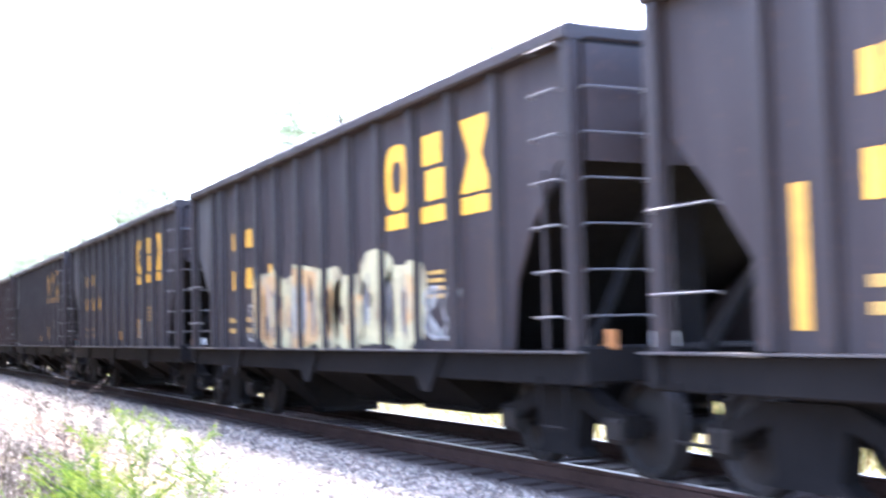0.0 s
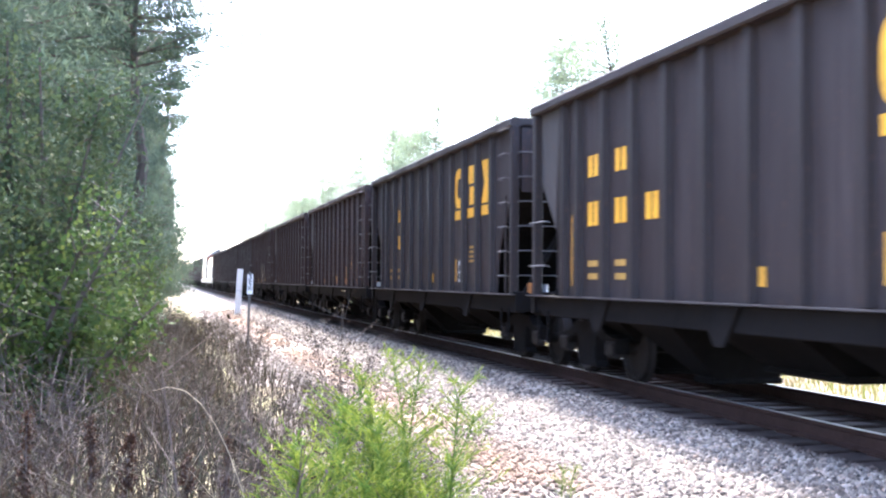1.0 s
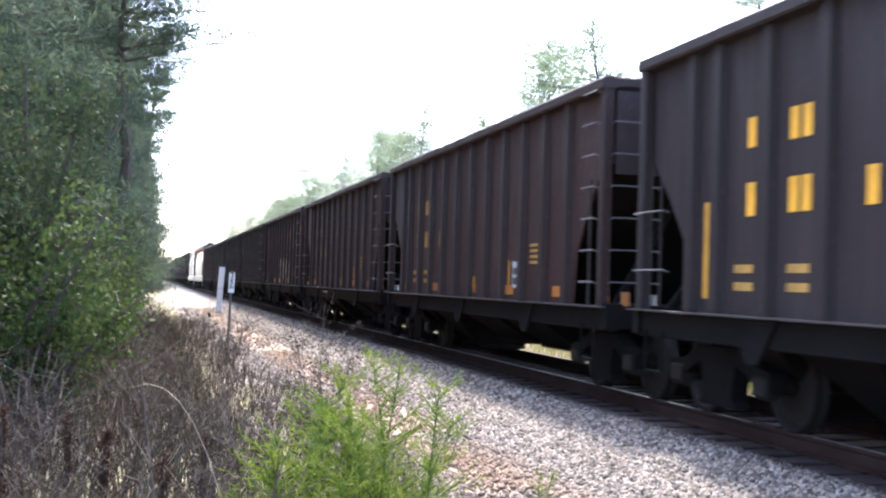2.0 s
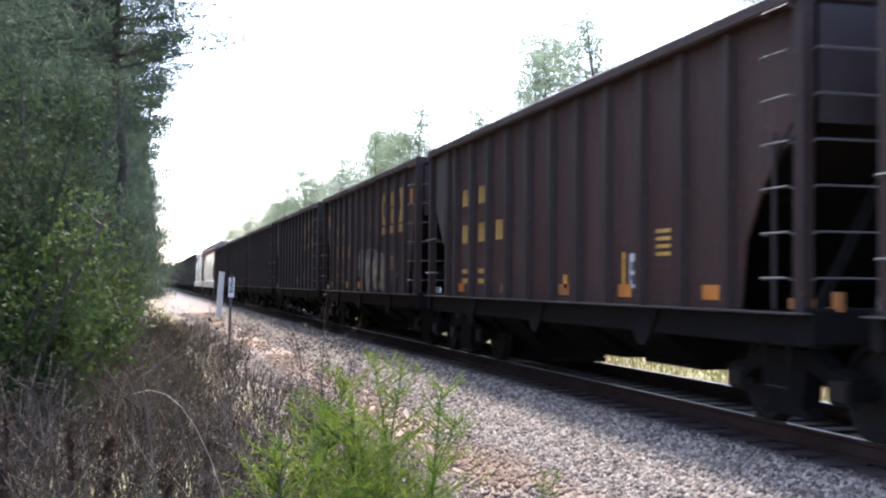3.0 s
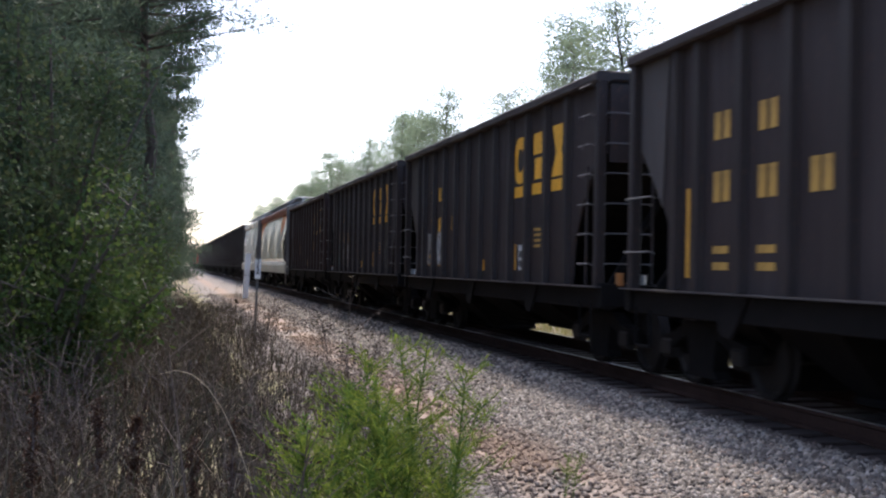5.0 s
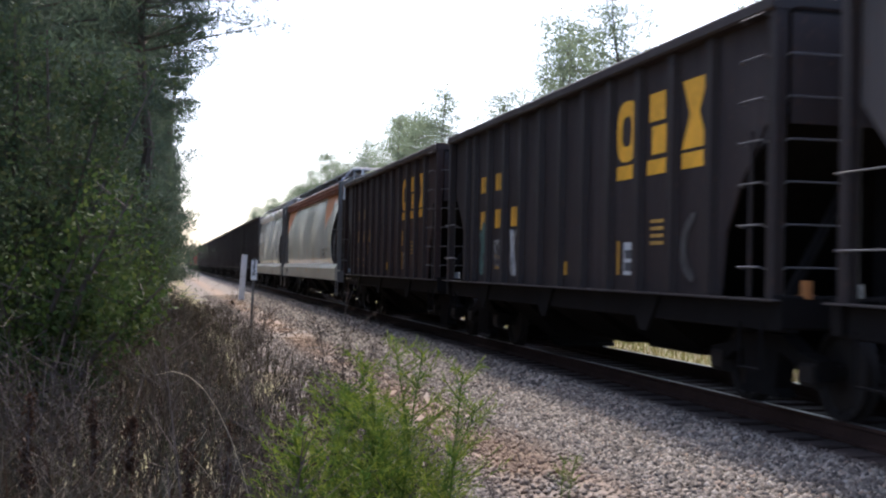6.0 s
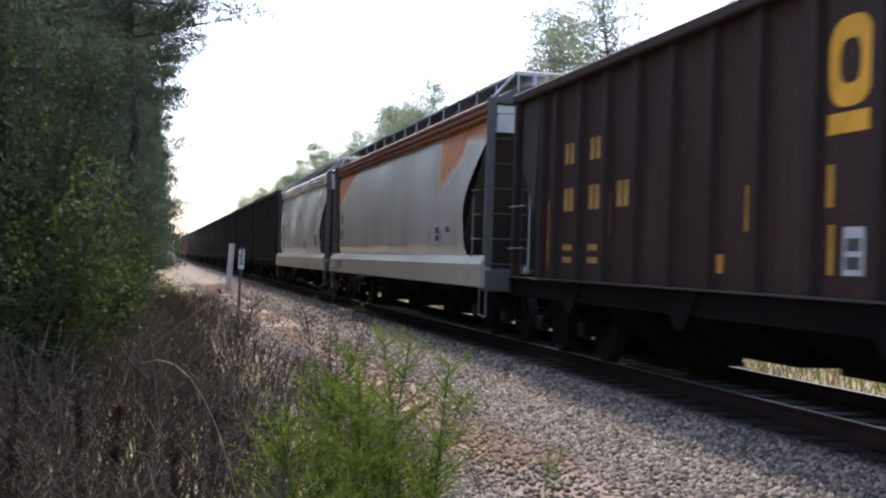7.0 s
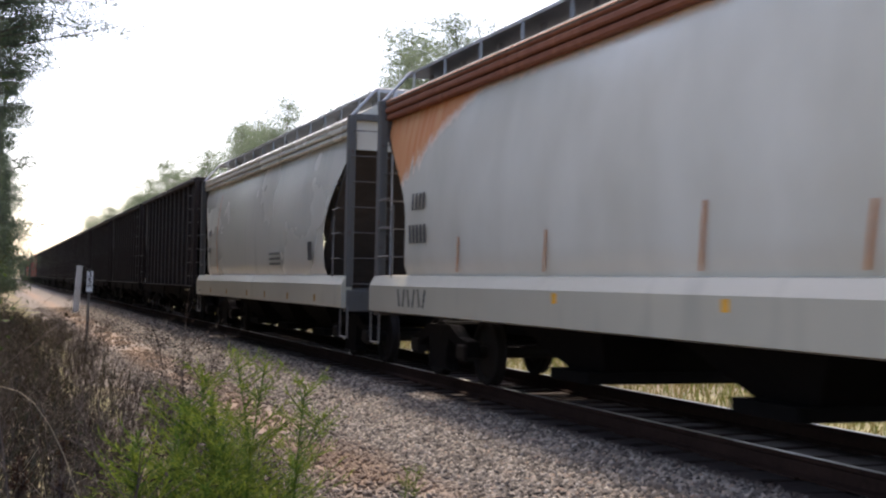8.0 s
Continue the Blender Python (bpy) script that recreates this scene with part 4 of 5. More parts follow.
def build_train():
    G = "cars of the freight train"
    y = GAP0 - PITCH
    plan = ["plain", "cream", "yellow", "yellow", "plainbrown", "brownmarks", "pale", "faded", "yellow", "white", "brown", "COVER1", "COVER2", "tall", "plain", "plain", "faded", "plain", "plain", "plain", "yellow", "plain", "plain", "red", "red", "plain", "red", "plain", "plain", "plain", "plain", "plain"]
    for i, kind in enumerate(plan):
        set_size(13.94 if i == 5 else 13.34, 4.1 if i > 12 else 3.75)
        length = PITCH
        if kind == "COVER1":
            length = LONG1
            car = covered_car(length, WHEELS, True)
            e = -length / 2
            for q, zz in ((2.8, 0.95), (4.85, 0.5), (7.1, 0.45), (9.0, 0.55), (11.85, 0.42), (14.25, 0.42)):
                on_tank(car, "rust_streak", e + q, 1.42 + zz / 2, 0.042, zz, M_ORANGE, "orange streak", -0.1)
            for k in range(4):
                on_tank(car, "lettering_bar", -e - 2.7 + k * 0.14, 2.34, 0.08, 0.22, M_DARK)
            for k in range(5):
                on_tank(car, "lettering_bar", -e - 2.75 + k * 0.14, 1.92, 0.08, 0.24, M_DARK)
            on_tank(car, "data_panel", e + 4.2, 1.76, 0.32, 0.34, M_WHITE, "white-edged stencilled data panel")
            for k in range(2):
                on_tank(car, "panel_field", e + 4.2, 1.69 + 0.15 * k, 0.26, 0.11, M_DARK).matrix_local = pose(-0.004, 0, 0)
            on_tank(car, "lettering_bar", e + 3.4, 1.84, 0.3, 0.09, M_GREYSHEET)
            for k in range(6):
                m = mark(car, "sill_scribble", -e - 2.9 + k * 0.2, 1.08, 0.05, 0.24, M_DARK, "dark marker scrawl")
                m.matrix_local = pose(-1.636, -e - 2.9 + k * 0.2, 1.08, (-1) ** k * 18, 0, 0)
            for q in (5.0, 8.6, 11.5):
                mark(car, "reflector", 0, 0, 0.1, 0.1, M_YELLOW).matrix_local = pose(-1.636, e + q, 1.16)
            tagged(car, "pale grey covered hopper car with orange rust along the roof", "freight car", G)
        elif kind == "COVER2":
            length = LONG2
            car = covered_car(length, WHEELS, False)
            e = -length / 2
            on_tank(car, "rust_streak", -e - 3.3, 2.4, 0.07, 1.9, M_ORANGE, "orange curved streak", 0.12)
            on_tank(car, "data_panel", e + 3.2, 1.8, 0.3, 0.32, M_DARK, "dark stencilled data panel")
            for k in range(3):
                on_tank(car, "lettering_bar", e + 6.0, 1.6 + k * 0.1, 1.0, 0.045, M_GREYSHEET)
            for k in range(2):
                on_tank(car, "lettering_bar", -e - 2.3, 2.0 + k * 0.42, 0.4, 0.12, M_GREYSHEET)
            for q in (2.6, 4.6, 6.6, 8.4, 10.8, 13.0):
                mark(car, "reflector", 0, 0, 0.12, 0.12, M_FADED).matrix_local = pose(-1.636, e + q, 1.0)
            tagged(car, "clean light grey covered hopper car with rounded sides", "freight car", G)
        else:
            mat = M_RED if kind == "red" else M_BROWN if kind in ("plainbrown", "brownmarks", "pale", "brown") else M_BLACK
            em = "yellow" if kind in ("cream", "yellow", "white", "brown", "plain") else "faded" if kind in ("pale", "faded") else ""
            car = hopper_car(mat, WHEELS, em, kind not in ("tall", "red"), seed=i)
            lab = {"red": "dull red open-top hopper car with steel ribs", "tall": "black open-top hopper car with bare steel ribs"}.get(kind, ("dark brown" if mat is M_BROWN else "black") + " open-top hopper car with yellow lettering")
            if kind == "cream":
                graffiti(car, 3.6, 9.5, 1.1, 2.2, M_CREAM, [M_CREAM, M_PEACH, M_CREAM], [M_CREAM, M_PALE, M_PEACH, M_GREYPAINT], 1.0, 3, "cream spray-painted graffiti")
                for q in (2.95, 3.4, 9.6):
                    scrawl(car, LEAD + q, 1.45, 0.2, 0.26, M_PALE, int(q * 10), 0.02)
                lab = "black open-top hopper car with cream graffiti and yellow lettering"
            if kind == "pale":
                graffiti(car, 4.3, 7.0, 1.1, 2.12, M_PALE, [M_GREYPAINT, M_GREYPAINT, M_PALE], [M_PALE, M_CREAM, M_GREYPAINT, M_CREAM], 0.85, 8, "faded pale graffiti", 0.32)
                scrawl(car, LEAD + 7.45, 1.75, 0.2, 0.3, M_PALE, 4, 0.03)
                scrawl(car, LEAD + 7.45, 1.72, 0.16, 0.25, M_WHITE, 9, 0.018)
                scrawl(car, LEAD + 2.95, 1.6, 0.2, 0.3, M_PALE, 5, 0.035)
                scrawl(car, LEAD + 4.0, 1.7, 0.2, 0.25, M_PALE, 6, 0.03)
                for q, w in ((2.9, 0.2), (4.7, 0.36), (7.31, 0.36), (9.0, 0.24), (11.57, 0.2)):
                    mark(car, "orange_patch", LEAD + q, 1.24, w, 0.17, M_STRIPE).matrix_local = pose(XP - 0.03, LEAD + q, 1.24)
                for q in (1.5, 12.35):
                    mark(car, "orange_patch", LEAD + q, 3.05, 0.2, 0.3, M_ORANGE)
                lab = "rusty brown open-top hopper car with pale graffiti"
            if kind == "white":
                for k, m in ((9, M_TEAL), (8, M_PALE), (7, M_WHITE), (0.1, M_GREYPAINT), (0.1, M_PALE), (7, M_PALE)):
                    scrawl(car, LEAD + RIB0 + (k + 0.5) * RIBSTEP, 1.56, 0.17, 0.34 if k != 8 else 0.2, m, int(k * 7) + len(m.name), 0.024)
                sprayed(car, [blob(random.Random(2), LEAD + 10.55, 1.68, 0.44, 0.85, 0.5, 0.06)], M_TEAL, 0.0, "thin teal overspray")
                lab = "black open-top hopper car with white graffiti scrawl"
            if i == 8:
                for k, m in ((9, M_PALE), (8, M_PALE), (8, M_WHITE)):
                    scrawl(car, LEAD + RIB0 + (k + 0.5) * RIBSTEP, 1.66, 0.2, 0.3, m, k * 5 + len(m.name), 0.03)
                lab = "black open-top hopper car with pale scrawl under its lettering"
            if kind in ("plainbrown", "brownmarks"):
                for q, m in ((2.3, M_ORANGE), (4.4, M_ORANGE), (6.4, M_ORANGEDULL), (9.0, M_ORANGEDULL), (11.5, M_ORANGE)):
                    mark(car, "orange_patch", LEAD + q, 1.23, 0.38, 0.14, m, "orange reflective patch")
                mark(car, "orange_patch", LEAD + 0.7, 1.15, 0.4, 0.09, M_ORANGEDULL)
            if kind == "brown":
                mark(car, "orange_patch", -LEAD - 0.6, 3.1, 0.22, 0.3, M_ORANGE, "orange square")
                for q, z, h in ((9.24, 1.89, 0.5), (5.82, 1.84, 0.42), (4.47, 1.97, 0.34)):
                    mark(car, "safety_stripe", LEAD + q, z, 0.09, h, M_STRIPE)
                mark(car, "reflector", LEAD + 7.6, 1.42, 0.13, 0.2, M_YELLOW)
            tagged(car, lab, "freight car", G)
        mid = y + length / 2
        car.matrix_world = pose(TX, mid, 0)
        CARS.append((car, mid))
        y += length


def run(t):
    """How far the train has come after t seconds."""
    slack = np.interp(t, SLACK_T, SLACK)
    return V0 * t + ACC * t * t / 2 + float(slack)


# ---- plants ----
def quads(centres, along, across):
    """Leaf blades: diamonds through their centres."""
    n = len(centres)
    v = np.stack([centres - along, centres + across, centres + along, centres - across], 1).reshape(-1, 3)
    return v, np.arange(4 * n).reshape(n, 4)


def rand_dirs(rng, n):
    d = rng.normal(size=(n, 3))
    return d / np.linalg.norm(d, axis=1, keepdims=True)


def leaf_cloud(rng, centres, length, width, droop=0.0):
    n = len(centres)
    a = rand_dirs(rng, n)
    a[:, 2] -= droop
    a /= np.linalg.norm(a, axis=1, keepdims=True)
    b = np.cross(a, rand_dirs(rng, n))
    b /= np.linalg.norm(b, axis=1, keepdims=True) + 1e-6
    s = rng.uniform(0.7, 1.3, (n, 1))
    return quads(centres, a * length * s / 2, b * width * s / 2)


def tube_path(s, pts, r0, r1, n=6):
    k = len(pts) - 1
    for i in range(k):
        s.tube(pts[i], pts[i + 1], r0 + (r1 - r0) * i / k, n, r0 + (r1 - r0) * (i + 1) / k)


def pine_meshes(seed, tall, spread, low, needle_mat, gap=0.8, per=70, thin=0.024, puff=0.2, round_top=0.7):
    """A pine: leaning trunk, whorls of limbs, needles in clumps along them."""
    rng = np.random.default_rng(seed)
    wood = Shape()
    pts = [(rng.normal(0, 0.1) * i * 0.3, rng.normal(0, 0.1) * i * 0.3, tall * i / 8) for i in range(9)]
    tube_path(wood, pts, tall * 0.014 + 0.05, 0.012, 8)
    cs = []
    whorls = int(tall * (0.98 - low) / gap)
    for i in range(whorls):
        f = low + (0.98 - low) * (i + 0.3 * rng.random()) / whorls
        turn = rng.uniform(0, 2 * np.pi)
        arms = rng.integers(4, 7)
        for a in turn + np.arange(arms) * 2 * np.pi / arms + rng.normal(0, 0.25, arms):
            base = np.array([np.interp(f * 8, range(9), [p[k] for p in pts]) for k in range(3)]) + np.array([0, 0, rng.normal(0, 0.08)])
            ln = spread * (1.04 - (f - low) / (1.02 - low)) ** round_top * rng.uniform(0.45, 1.1)
            tip = base + np.array([math.cos(a) * ln, math.sin(a) * ln, ln * rng.uniform(-0.05, 0.45)])
            wood.tube(base, tip, 0.035 * (1.2 - f) + 0.012, 5, 0.008)
            for q in (0.4, 0.62, 0.82, 1.0):
                side = np.array([-math.sin(a), math.cos(a), 0]) * rng.normal(0, 0.2) * ln * q * 0.6
                cs.append(base + (tip - base) * q + side + rng.normal(0, 0.06, 3))
    cs += [np.array(pts[-1]) * q for q in (0.94, 0.96, 0.98, 0.99)]
    cs = np.repeat(np.array(cs), per, 0)
    cs = cs + rng.normal(0, puff, cs.shape) * np.array([1.2, 1.2, 0.8]) * rng.uniform(0.4, 1.5, (len(cs), 1))
    v, f = leaf_cloud(rng, cs, 0.24, thin)
    return wood.mesh("trunk", M_BARK), raw_mesh("crown", v, f, needle_mat)


def bush_meshes(seed, tall, wide, leaves, mat, size=0.09, bottom=0.0):
    """A leafy sapling: several stems, leaf sprays round the shoots, gaps between them."""
    rng = np.random.default_rng(seed)
    wood = Shape()
    shoots = []
    for i in range(9):
        a = rng.uniform(0, 2 * np.pi)
        r = wide * rng.uniform(0.3, 1.0)
        h = tall * rng.uniform(0.55, 1.0)
        p0 = np.array([rng.normal(0, 0.12), rng.normal(0, 0.12), -0.1])
        p2 = np.array([math.cos(a) * r, math.sin(a) * r, h])
        p1 = p0 * 0.5 + p2 * 0.5 + np.array([0, 0, h * 0.12])
        tube_path(wood, [tuple(p0), tuple(p1), tuple(p2)], 0.035, 0.008, 5)
        for j in range(11):
            q = rng.uniform(0.12 + bottom, 1.0)
            b = (1 - q) ** 2 * p0 + 2 * q * (1 - q) * p1 + q * q * p2
            e = b + rand_dirs(rng, 1)[0] * np.array([1, 1, 0.6]) * wide * rng.uniform(0.2, 0.6)
            wood.tube(b, e, 0.01, 4, 0.004)
            shoots.append((b, e))
    k = max(1, leaves // len(shoots))
    cs = []
    for b, e in shoots:
        u = rng.random((k, 1))
        cs.append(b + (e - b) * u + rng.normal(0, 0.13, (k, 3)))
    v, f = leaf_cloud(rng, np.concatenate(cs), size * 1.5, size * 0.8, 0.3)
    return wood.mesh("stem", M_BARK), raw_mesh("leaves", v, f, mat)


def plant(name, meshes, names, label, category, group, places, vary=0.2, seed=1):
    rng = random.Random(seed)
    for x, y, k in places:
        root = tagged(new(name), label, category, group)
        for n, me in zip(names, meshes[k % len(meshes)]):
            o = part(n, me, None, root)
            if n != "trunk":
                o["kind"] = "stuff"
        s = 1 + rng.uniform(-vary, vary)
        root.matrix_world = pose(x, y, float(height(np.array(x), np.array(y))) - 0.05, rng.uniform(-3, 3), rng.uniform(-3, 3), rng.uniform(0, 360)) @ Matrix.Scale(s, 4)


def build_woods():
    rng = random.Random(12)
    pines = [pine_meshes(40 + k, 13.0, 2.5, 0.05, M_NEEDLE, 0.75, 75, 0.026, 0.2) for k in range(3)]
    places = []
    y = 17.0
    while y < 190:
        places.append((-2.8 + 1.8 * min(1, max(0, y - 22) / 35) + rng.uniform(-0.7, 0.6), y, rng.randrange(3)))
        y += rng.uniform(2.2, 3.4) * (1 + y / 120)
    y = 15.0
    while y < 120:
        places.append((-5.8 + rng.uniform(-0.8, 0.8), y, rng.randrange(3)))
        y += rng.uniform(2.6, 4.0) * (1 + y / 100)
    over = [pine_meshes(55, 12.5, 3.6, 0.57, M_NEEDLE, 0.42, 120, 0.022, 0.24, 0.35)]
    plant("pine_tree", over, ("trunk", "crown"), "tall pine whose limbs reach out over the walkway", "tree", "trees beside the track", [(-0.6, 33.5, 0), (-1.3, 47, 0)], 0.04, 2)
    plant("pine_tree", pines, ("trunk", "crown"), "tall dark green pine at the edge of the woods", "tree", "trees beside the track", places, 0.16, 3)
    bushes = [bush_meshes(60 + k, 3.8, 1.3, 14000, M_LEAF, 0.045) for k in range(3)] + [bush_meshes(70, 2.2, 1.0, 9000, M_LEAF2, 0.038)]
    places = []
    y = 12.5
    while y < 80:
        places.append((-1.75 + 1.0 * min(1, max(0, y - 25) / 40) + rng.uniform(-0.45, 0.45) - max(0, 15 - y) * 0.22, y, rng.randrange(3)))
        y += rng.uniform(1.0, 1.7) * (1 + y / 60)
    plant("sapling", bushes[:3], ("stem", "leaves"), "leafy green sapling at the edge of the woods", "sapling", "saplings beside the track", places, 0.25, 5)
    places = [(-1.2 + rng.uniform(-0.4, 0.3) - max(0, 13 - q) * 0.25, q, 3) for q in np.arange(12.0, 60, 2.6)]
    plant("bush", [bushes[3]] * 4, ("stem", "leaves"), "low green bush among dry weeds", "bush", "bushes beside the track", places, 0.3, 6)
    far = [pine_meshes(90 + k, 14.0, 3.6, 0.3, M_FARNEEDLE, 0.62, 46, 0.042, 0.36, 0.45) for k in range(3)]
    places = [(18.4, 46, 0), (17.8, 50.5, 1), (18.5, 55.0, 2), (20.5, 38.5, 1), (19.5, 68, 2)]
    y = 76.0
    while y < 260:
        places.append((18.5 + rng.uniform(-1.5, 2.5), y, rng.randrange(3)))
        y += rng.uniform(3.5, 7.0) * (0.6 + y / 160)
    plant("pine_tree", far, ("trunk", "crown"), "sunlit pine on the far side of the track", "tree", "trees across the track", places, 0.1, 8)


def build_dry_weeds():
    """Dead grass and weeds between the woods and the walkway."""
    rng = np.random.default_rng(21)
    n = 34000
    y = 3.2 + 42 * rng.random(n) ** 1.7
    x = -4.5 + (6.4 + 0.35 * np.sin(y * 0.8)) * rng.random(n)
    keep = (x * x + y * y > 9.5) & ~((x > 1.0) & (rng.random(n) < 0.45))
    x, y = x[keep], y[keep]
    n = len(x)
    h = rng.uniform(0.25, 0.85, n) * np.clip(1.15 - 0.3 * np.clip(x, 0, 3), 0.3, 1.1)
    z = np.maximum(height(x, y), np.where(x > TX - 5.2, bed_height(x), -9))
    lean = rng.normal(0, 0.55, (n, 2)) * h[:, None]
    w = rng.uniform(0.003, 0.008, n)
    a = rng.uniform(0, np.pi, n)
    side = np.stack([np.cos(a) * w, np.sin(a) * w, np.zeros(n)], 1)
    p0 = np.stack([x, y, z - 0.03], 1)
    p1 = np.stack([x + lean[:, 0] * 0.35, y + lean[:, 1] * 0.35, z + h * 0.6], 1)
    p2 = np.stack([x + lean[:, 0], y + lean[:, 1], z + h * rng.uniform(0.75, 1.0, n)], 1)
    v = np.stack([p0 - side, p0 + side, p1 + side * 0.8, p1 - side * 0.8, p2 + side * 0.2, p2 - side * 0.2], 1).reshape(-1, 3)
    f = np.array([(0, 1, 2, 3), (3, 2, 4, 5)])
    f = (f[None] + 6 * np.arange(n)[:, None, None]).reshape(-1, 4)
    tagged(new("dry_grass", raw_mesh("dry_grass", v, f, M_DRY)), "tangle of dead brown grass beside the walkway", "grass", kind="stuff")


def weed_meshes(seed, tall):
    """A dead woody weed: an upright stalk with many fine side twigs and seed heads."""
    rng = np.random.default_rng(seed)
    s = Shape()
    tips = []
    for i in range(5):
        a = rng.uniform(0, 2 * np.pi)
        p2 = np.array([math.cos(a) * 0.25, math.sin(a) * 0.25, tall * rng.uniform(0.7, 1)]) * rng.uniform(0.7, 1.1)
        p0 = np.array([rng.normal(0, 0.05), rng.normal(0, 0.05), -0.05])
        s.tube(p0, p2, 0.0045, 4, 0.002)
        for j in range(16):
            b = p0 + (p2 - p0) * rng.uniform(0.3, 1)
            e = b + np.array([rng.normal(0, 0.13), rng.normal(0, 0.13), rng.uniform(0.03, 0.2)])
            s.tube(b, e, 0.002, 3, 0.001)
            tips += [e, (b + e) / 2]
    cs = np.repeat(np.array(tips), 3, 0) + rng.normal(0, 0.02, (len(tips) * 3, 3))
    v, f = leaf_cloud(rng, cs, 0.022, 0.009)
    return s.mesh("stalk", M_TWIG), raw_mesh("seed_fluff", v, f, M_DRY)


def goldenrod_meshes(seed, tall):
    """A goldenrod: one arching stem with narrow leaves and feathery side sprays near the top."""
    rng = np.random.default_rng(seed)
    s = Shape()
    a = rng.uniform(0, 2 * np.pi)
    bend = np.array([math.cos(a), math.sin(a), 0]) * tall * rng.uniform(0.05, 0.16)
    pts = [np.array([0, 0, -0.05]) + bend * (q ** 2) + np.array([0, 0, tall * (q - 0.06 * q ** 4)]) for q in np.linspace(0, 1, 8)]
    tube_path(s, [tuple(p) for p in pts], 0.007, 0.002, 5)
    cs, al = [], []
    for i in range(300):
        q = rng.uniform(0.15, 1.0) ** 0.8
        b = np.array([np.interp(q * 7, range(8), [p[k] for p in pts]) for k in range(3)])
        d = rand_dirs(rng, 1)[0]
        d[2] = abs(d[2]) * 0.7 + 0.15
        ln = 0.06 * (1.2 - q) + 0.022
        cs.append(b + d * ln / 2)
        al.append(d * ln / 2)
    plume_c, plume_a = [], []
    for i in range(28):
        q = rng.uniform(0.45, 1.0)
        b = np.array([np.interp(q * 7, range(8), [p[k] for p in pts]) for k in range(3)])
        az = rng.uniform(0, 2 * np.pi)
        ln = 0.26 * (1.25 - q) + 0.05
        e = b + np.array([math.cos(az) * ln, math.sin(az) * ln, ln * 0.75])
        s.tube(b, e, 0.0025, 3, 0.001)
        for k in range(24):
            u = rng.random()
            d = rand_dirs(rng, 1)[0] * 0.017
            plume_c.append(b + (e - b) * u + d)
            plume_a.append(d + (e - b) * 0.06)
    out = [s.mesh("stem", M_GOLDEN)]
    for nm, c, d, w, mat in (("leaves", cs, al, 0.0017, M_GOLDEN), ("plume", plume_c, plume_a, 0.002, M_PLUME)):
        c, d = np.array(c), np.array(d)
        b = np.cross(d, rand_dirs(rng, len(c)))
        b /= np.linalg.norm(b, axis=1, keepdims=True) + 1e-9
        v, f = quads(c, d, b * w)
        out.append(raw_mesh(nm, v, f, mat))
    return tuple(out)


def dock_meshes(seed, tall):
    """A dead dock: one stout dark stalk, its upper half thick with clustered brown seed."""
    rng = np.random.default_rng(seed)
    s = Shape()
    top = np.array([rng.normal(0, 0.04), rng.normal(0, 0.04), tall])
    s.tube((0, 0, -0.05), top, 0.008, 5, 0.003)
    cs = []
    for i in range(26):
        q = rng.uniform(0.4, 1.0)
        b = top * q
        a = rng.uniform(0, 2 * np.pi)
        e = b + np.array([math.cos(a) * 0.035, math.sin(a) * 0.035, rng.uniform(0.03, 0.1)])
        s.tube(b, e, 0.003, 4, 0.0015)
        cs.append(b + (e - b) * rng.random((34, 1)) + rng.normal(0, 0.011, (34, 3)))
    v, f = leaf_cloud(rng, np.concatenate(cs), 0.016, 0.012)
    return s.mesh("stalk", M_TWIG), raw_mesh("seed_head", v, f, M_SEED)


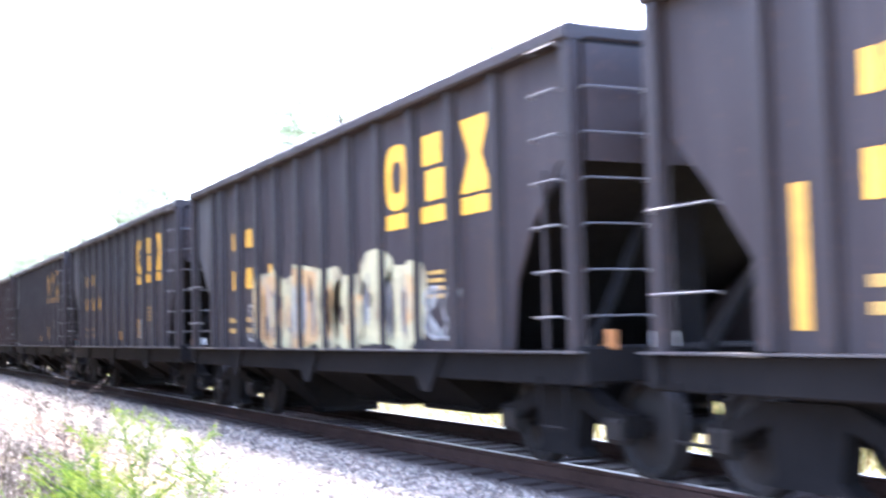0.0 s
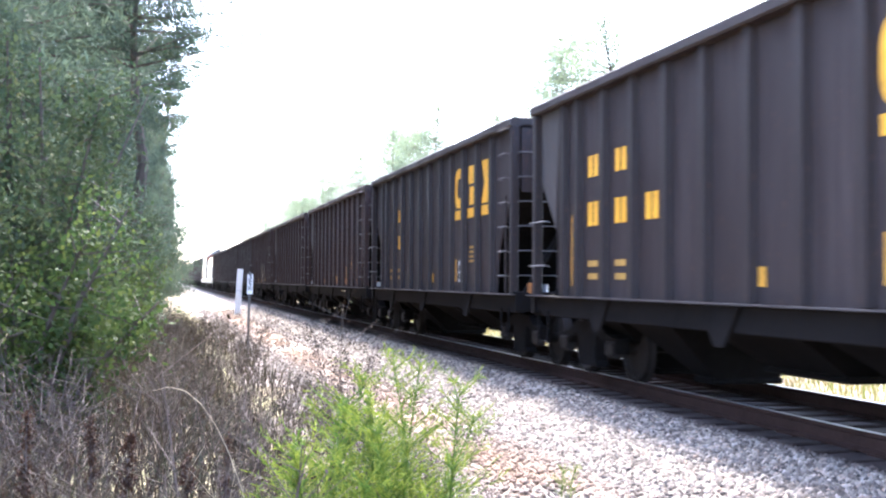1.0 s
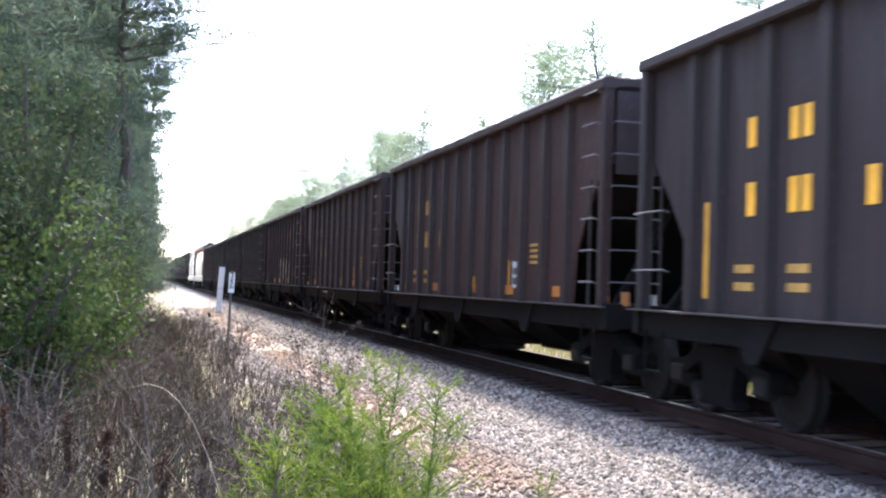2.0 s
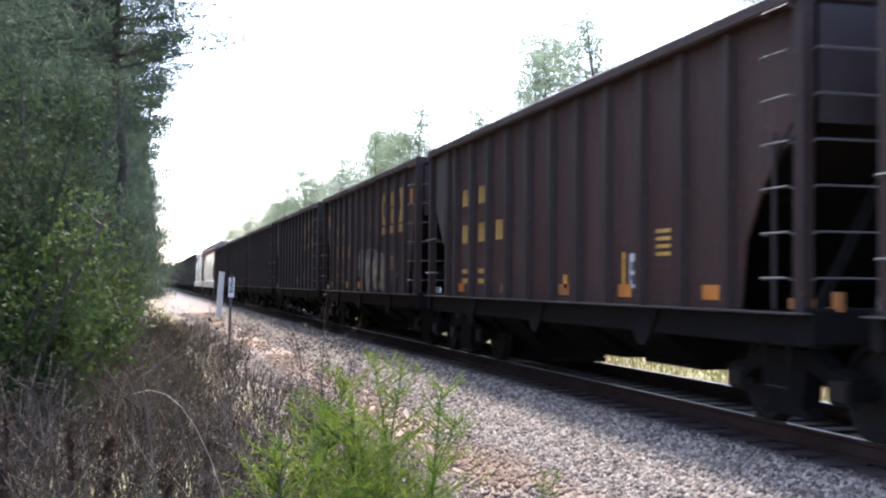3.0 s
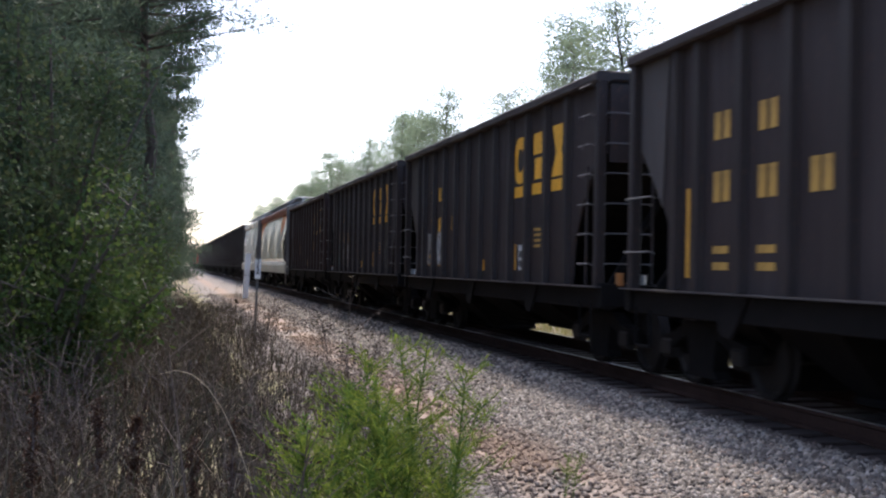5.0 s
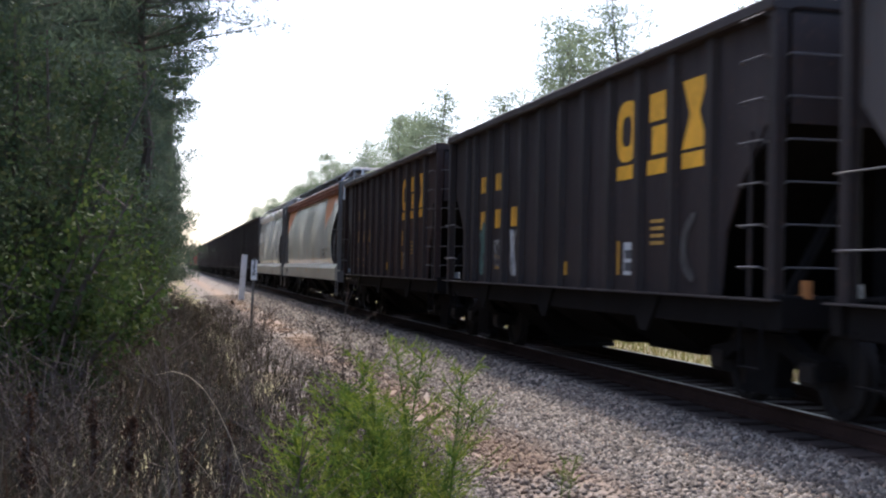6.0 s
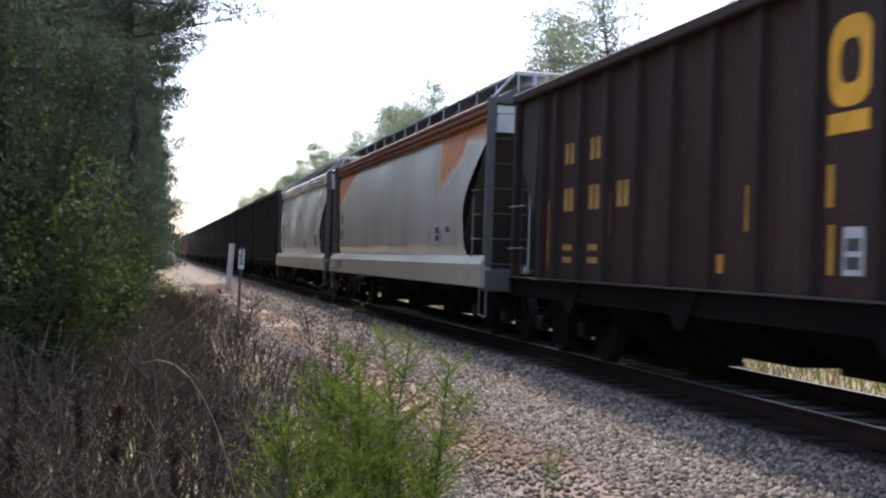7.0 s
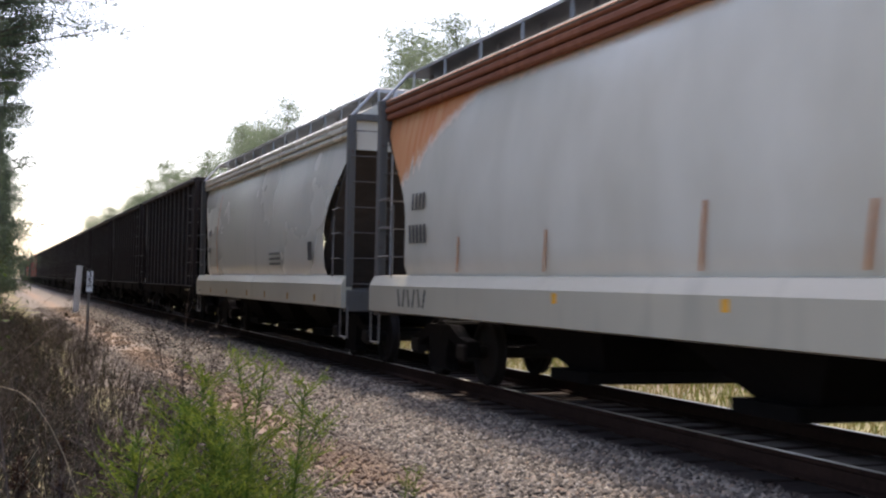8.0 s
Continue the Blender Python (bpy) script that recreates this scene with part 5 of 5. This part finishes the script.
def build_weeds():
    rng = random.Random(31)
    weeds = [weed_meshes(200 + k, 1.15) for k in range(5)]
    places = []
    for i in range(190):
        y = 3.8 + 30 * rng.random() ** 1.5
        x = rng.uniform(-0.28 * y - 0.6, 1.75)
        if x * x + y * y > (26 if x < 0 else 16) and x > -3.2:
            places.append((x, y, rng.randrange(5)))
    plant("dead_weed", weeds, ("stalk", "seed_fluff"), "dead brown weed with fine dry twigs", "weed", "dead weeds beside the walkway", places, 0.35, 7)
    plant("dead_dock", [dock_meshes(250 + k, 1.0) for k in range(3)], ("stalk", "seed_head"), "dead dark brown dock stalk thick with dry seed", "weed", "dead docks beside the walkway", [(-0.16, 6.0, 0), (0.12, 5.6, 1), (-0.63, 6.2, 2), (-0.35, 7.0, 1), (0.36, 6.4, 2)], 0.12, 12)
    gold = [goldenrod_meshes(300 + k, 1.27) for k in range(6)]
    places = []
    for i in range(21):
        y = rng.uniform(3.9, 5.3)
        q = rng.triangular(6.0, 8.6, 6.9) if i % 3 == 0 else rng.triangular(8.0, 13.0, 11.6)
        places.append((y * math.tan(radians(q)), y, rng.randrange(6)))
    plant("goldenrod", gold, ("stem", "leaves", "plume"), "bright yellow-green goldenrod stalk in leaf", "goldenrod", "goldenrod clump by the walkway", places, 0.2, 9)
    tall = [goldenrod_meshes(320 + k, 1.56) for k in range(3)]
    plant("goldenrod", tall, ("stem", "leaves", "plume"), "tall yellow-green goldenrod stalk with a feathery top", "goldenrod", "goldenrod clump by the walkway", [(1.02, 4.35, 0), (1.0, 4.6, 1), (0.86, 4.4, 2)], 0.03, 14)
    for (x0, y0), (x1, y1), top in (((0.5, 5.2), (-0.03, 5.5), 0.8),):
        s = Shape()
        pts = []
        for k in range(11):
            u = k / 10
            pts.append((x0 + (x1 - x0) * u ** 1.4, y0 + (y1 - y0) * u, GROUND + (top - GROUND) * math.sin(u * 1.75)))
        tube_path(s, pts, 0.0032, 0.0014, 5)
        tagged(new("grass_stalk", s.mesh("grass_stalk", M_STALK)), "long pale arching dry grass stalk", "grass stalk", "arching dry stalks")
    for i in range(14):
        x, y = rng.uniform(-1.3, 0.5), rng.uniform(5.2, 8.0)
        top = (x + rng.uniform(-0.6, 0.6), y + rng.uniform(-0.2, 0.3), GROUND + rng.uniform(0.45, 0.95))
        midway = ((x + top[0]) / 2, (y + top[1]) / 2, (GROUND + top[2]) / 2 + rng.uniform(0.02, 0.1))
        s = Shape()
        tube_path(s, [(x, y, GROUND - 0.05), midway, top], 0.0028, 0.0012, 5)
        for q in (0.4, 0.7):
            b = Vector(midway).lerp(Vector(top), q)
            s.tube(b, b + Vector((rng.uniform(-0.14, 0.14), 0.02, rng.uniform(0.05, 0.14))), 0.0012, 4, 0.0007)
        tagged(new("dry_twig", s.mesh("dry_twig", M_STALK)), "thin pale leaning dry twig among the weeds", "twig", "leaning dry twigs")
    plant("goldenrod", gold, ("stem", "leaves", "plume"), "small green sprig growing in the gravel", "goldenrod", "sprigs in the gravel", [(2.75, 7.9, 2), (2.62, 7.7, 4)], 0.05, 10)
    for o in scene.objects:
        if o.get("group") == "sprigs in the gravel":
            o.scale = o.scale * 0.42


def build_far_grass():
    rng = np.random.default_rng(77)
    n = 40000
    y = 3 + 60 * rng.random(n) ** 1.3
    x = TX + 2.2 + 11 * rng.random(n) ** 1.4
    h = rng.uniform(0.12, 0.5, n) * np.clip((x - TX - 1.6) / 3, 0.3, 1.3)
    z = height(x, y)
    a = rng.uniform(0, np.pi, n)
    side = np.stack([np.cos(a), np.sin(a), np.zeros(n)], 1) * rng.uniform(0.006, 0.02, (n, 1))
    p0 = np.stack([x, y, z - 0.02], 1)
    p1 = p0 + np.stack([rng.normal(0, 0.3, n) * h, rng.normal(0, 0.3, n) * h, h], 1)
    v = np.stack([p0 - side, p0 + side, p1], 1).reshape(-1, 3)
    tagged(new("field_grass", raw_mesh("field_grass", v, np.arange(3 * n).reshape(n, 3), M_STRAW)), "sunlit straw and green grass beyond the track", "grass", kind="stuff")


# ---- mile marker and white post ----
def build_markers():
    post = tagged(new("marker_post"), "leaning white painted wooden post on the ballast shoulder", "post")
    part("shaft", Shape().box(0, 0, 1.0, 0.27, 0.2, 2.3, ch=0.03), M_POST, post)
    post.matrix_world = pose(3.52, 57.3, -0.38, 0, 3.2, 0)
    sign = tagged(new("mile_marker"), "narrow white mile sign with black numbers on a thin pole", "sign")
    part("pole", Shape().box(0, 0.03, 0.9, 0.045, 0.03, 1.9), M_SIGNPOLE, sign)
    panel = part("panel", Shape().box(0, 0.004, 1.6, 0.1, 0.01, 0.44, ch=0.003), M_SIGNPOLE, sign)
    for i in range(3):
        part("digit_plate", Shape().box(0, -0.005, 1.737 - i * 0.137, 0.118, 0.006, 0.127), M_SIGN, panel, "small white number plate")
    for i, ch in enumerate("359"):
        cu = bpy.data.curves.new("number", "FONT")
        cu.body = ch
        cu.size = 0.15
        cu.align_x = cu.align_y = "CENTER"
        cu.extrude = 0.001
        cu.offset = 0.004
        cu.materials.append(M_DARK)
        o = new("number", cu)
        o.parent = panel
        o.matrix_local = pose(0, -0.0095, 1.737 - i * 0.137, 90, 0, 0)
    sign.matrix_world = pose(1.71, 24.5, -0.42, 0, 1.5, 0)


build_ground()
build_bed()
build_track()
build_train()
build_woods()
build_markers()
build_dry_weeds()
build_weeds()
build_far_grass()
build_stones()


# ---- what moves: the cars and their wheels ----
def motions():
    times = [i * 0.5 for i in range(17)]
    for car, mid in CARS:
        walk(car, [(t, pose(TX, mid - run(t), 0)) for t in times])
    steps = [i / FPS for i in range(int(8 * FPS) + 1)]
    for wheel, off in WHEELS:
        walk(wheel, [(t, pose(0, off, WHEEL_R, math.degrees(run(t) / WHEEL_R))) for t in steps])


motions()
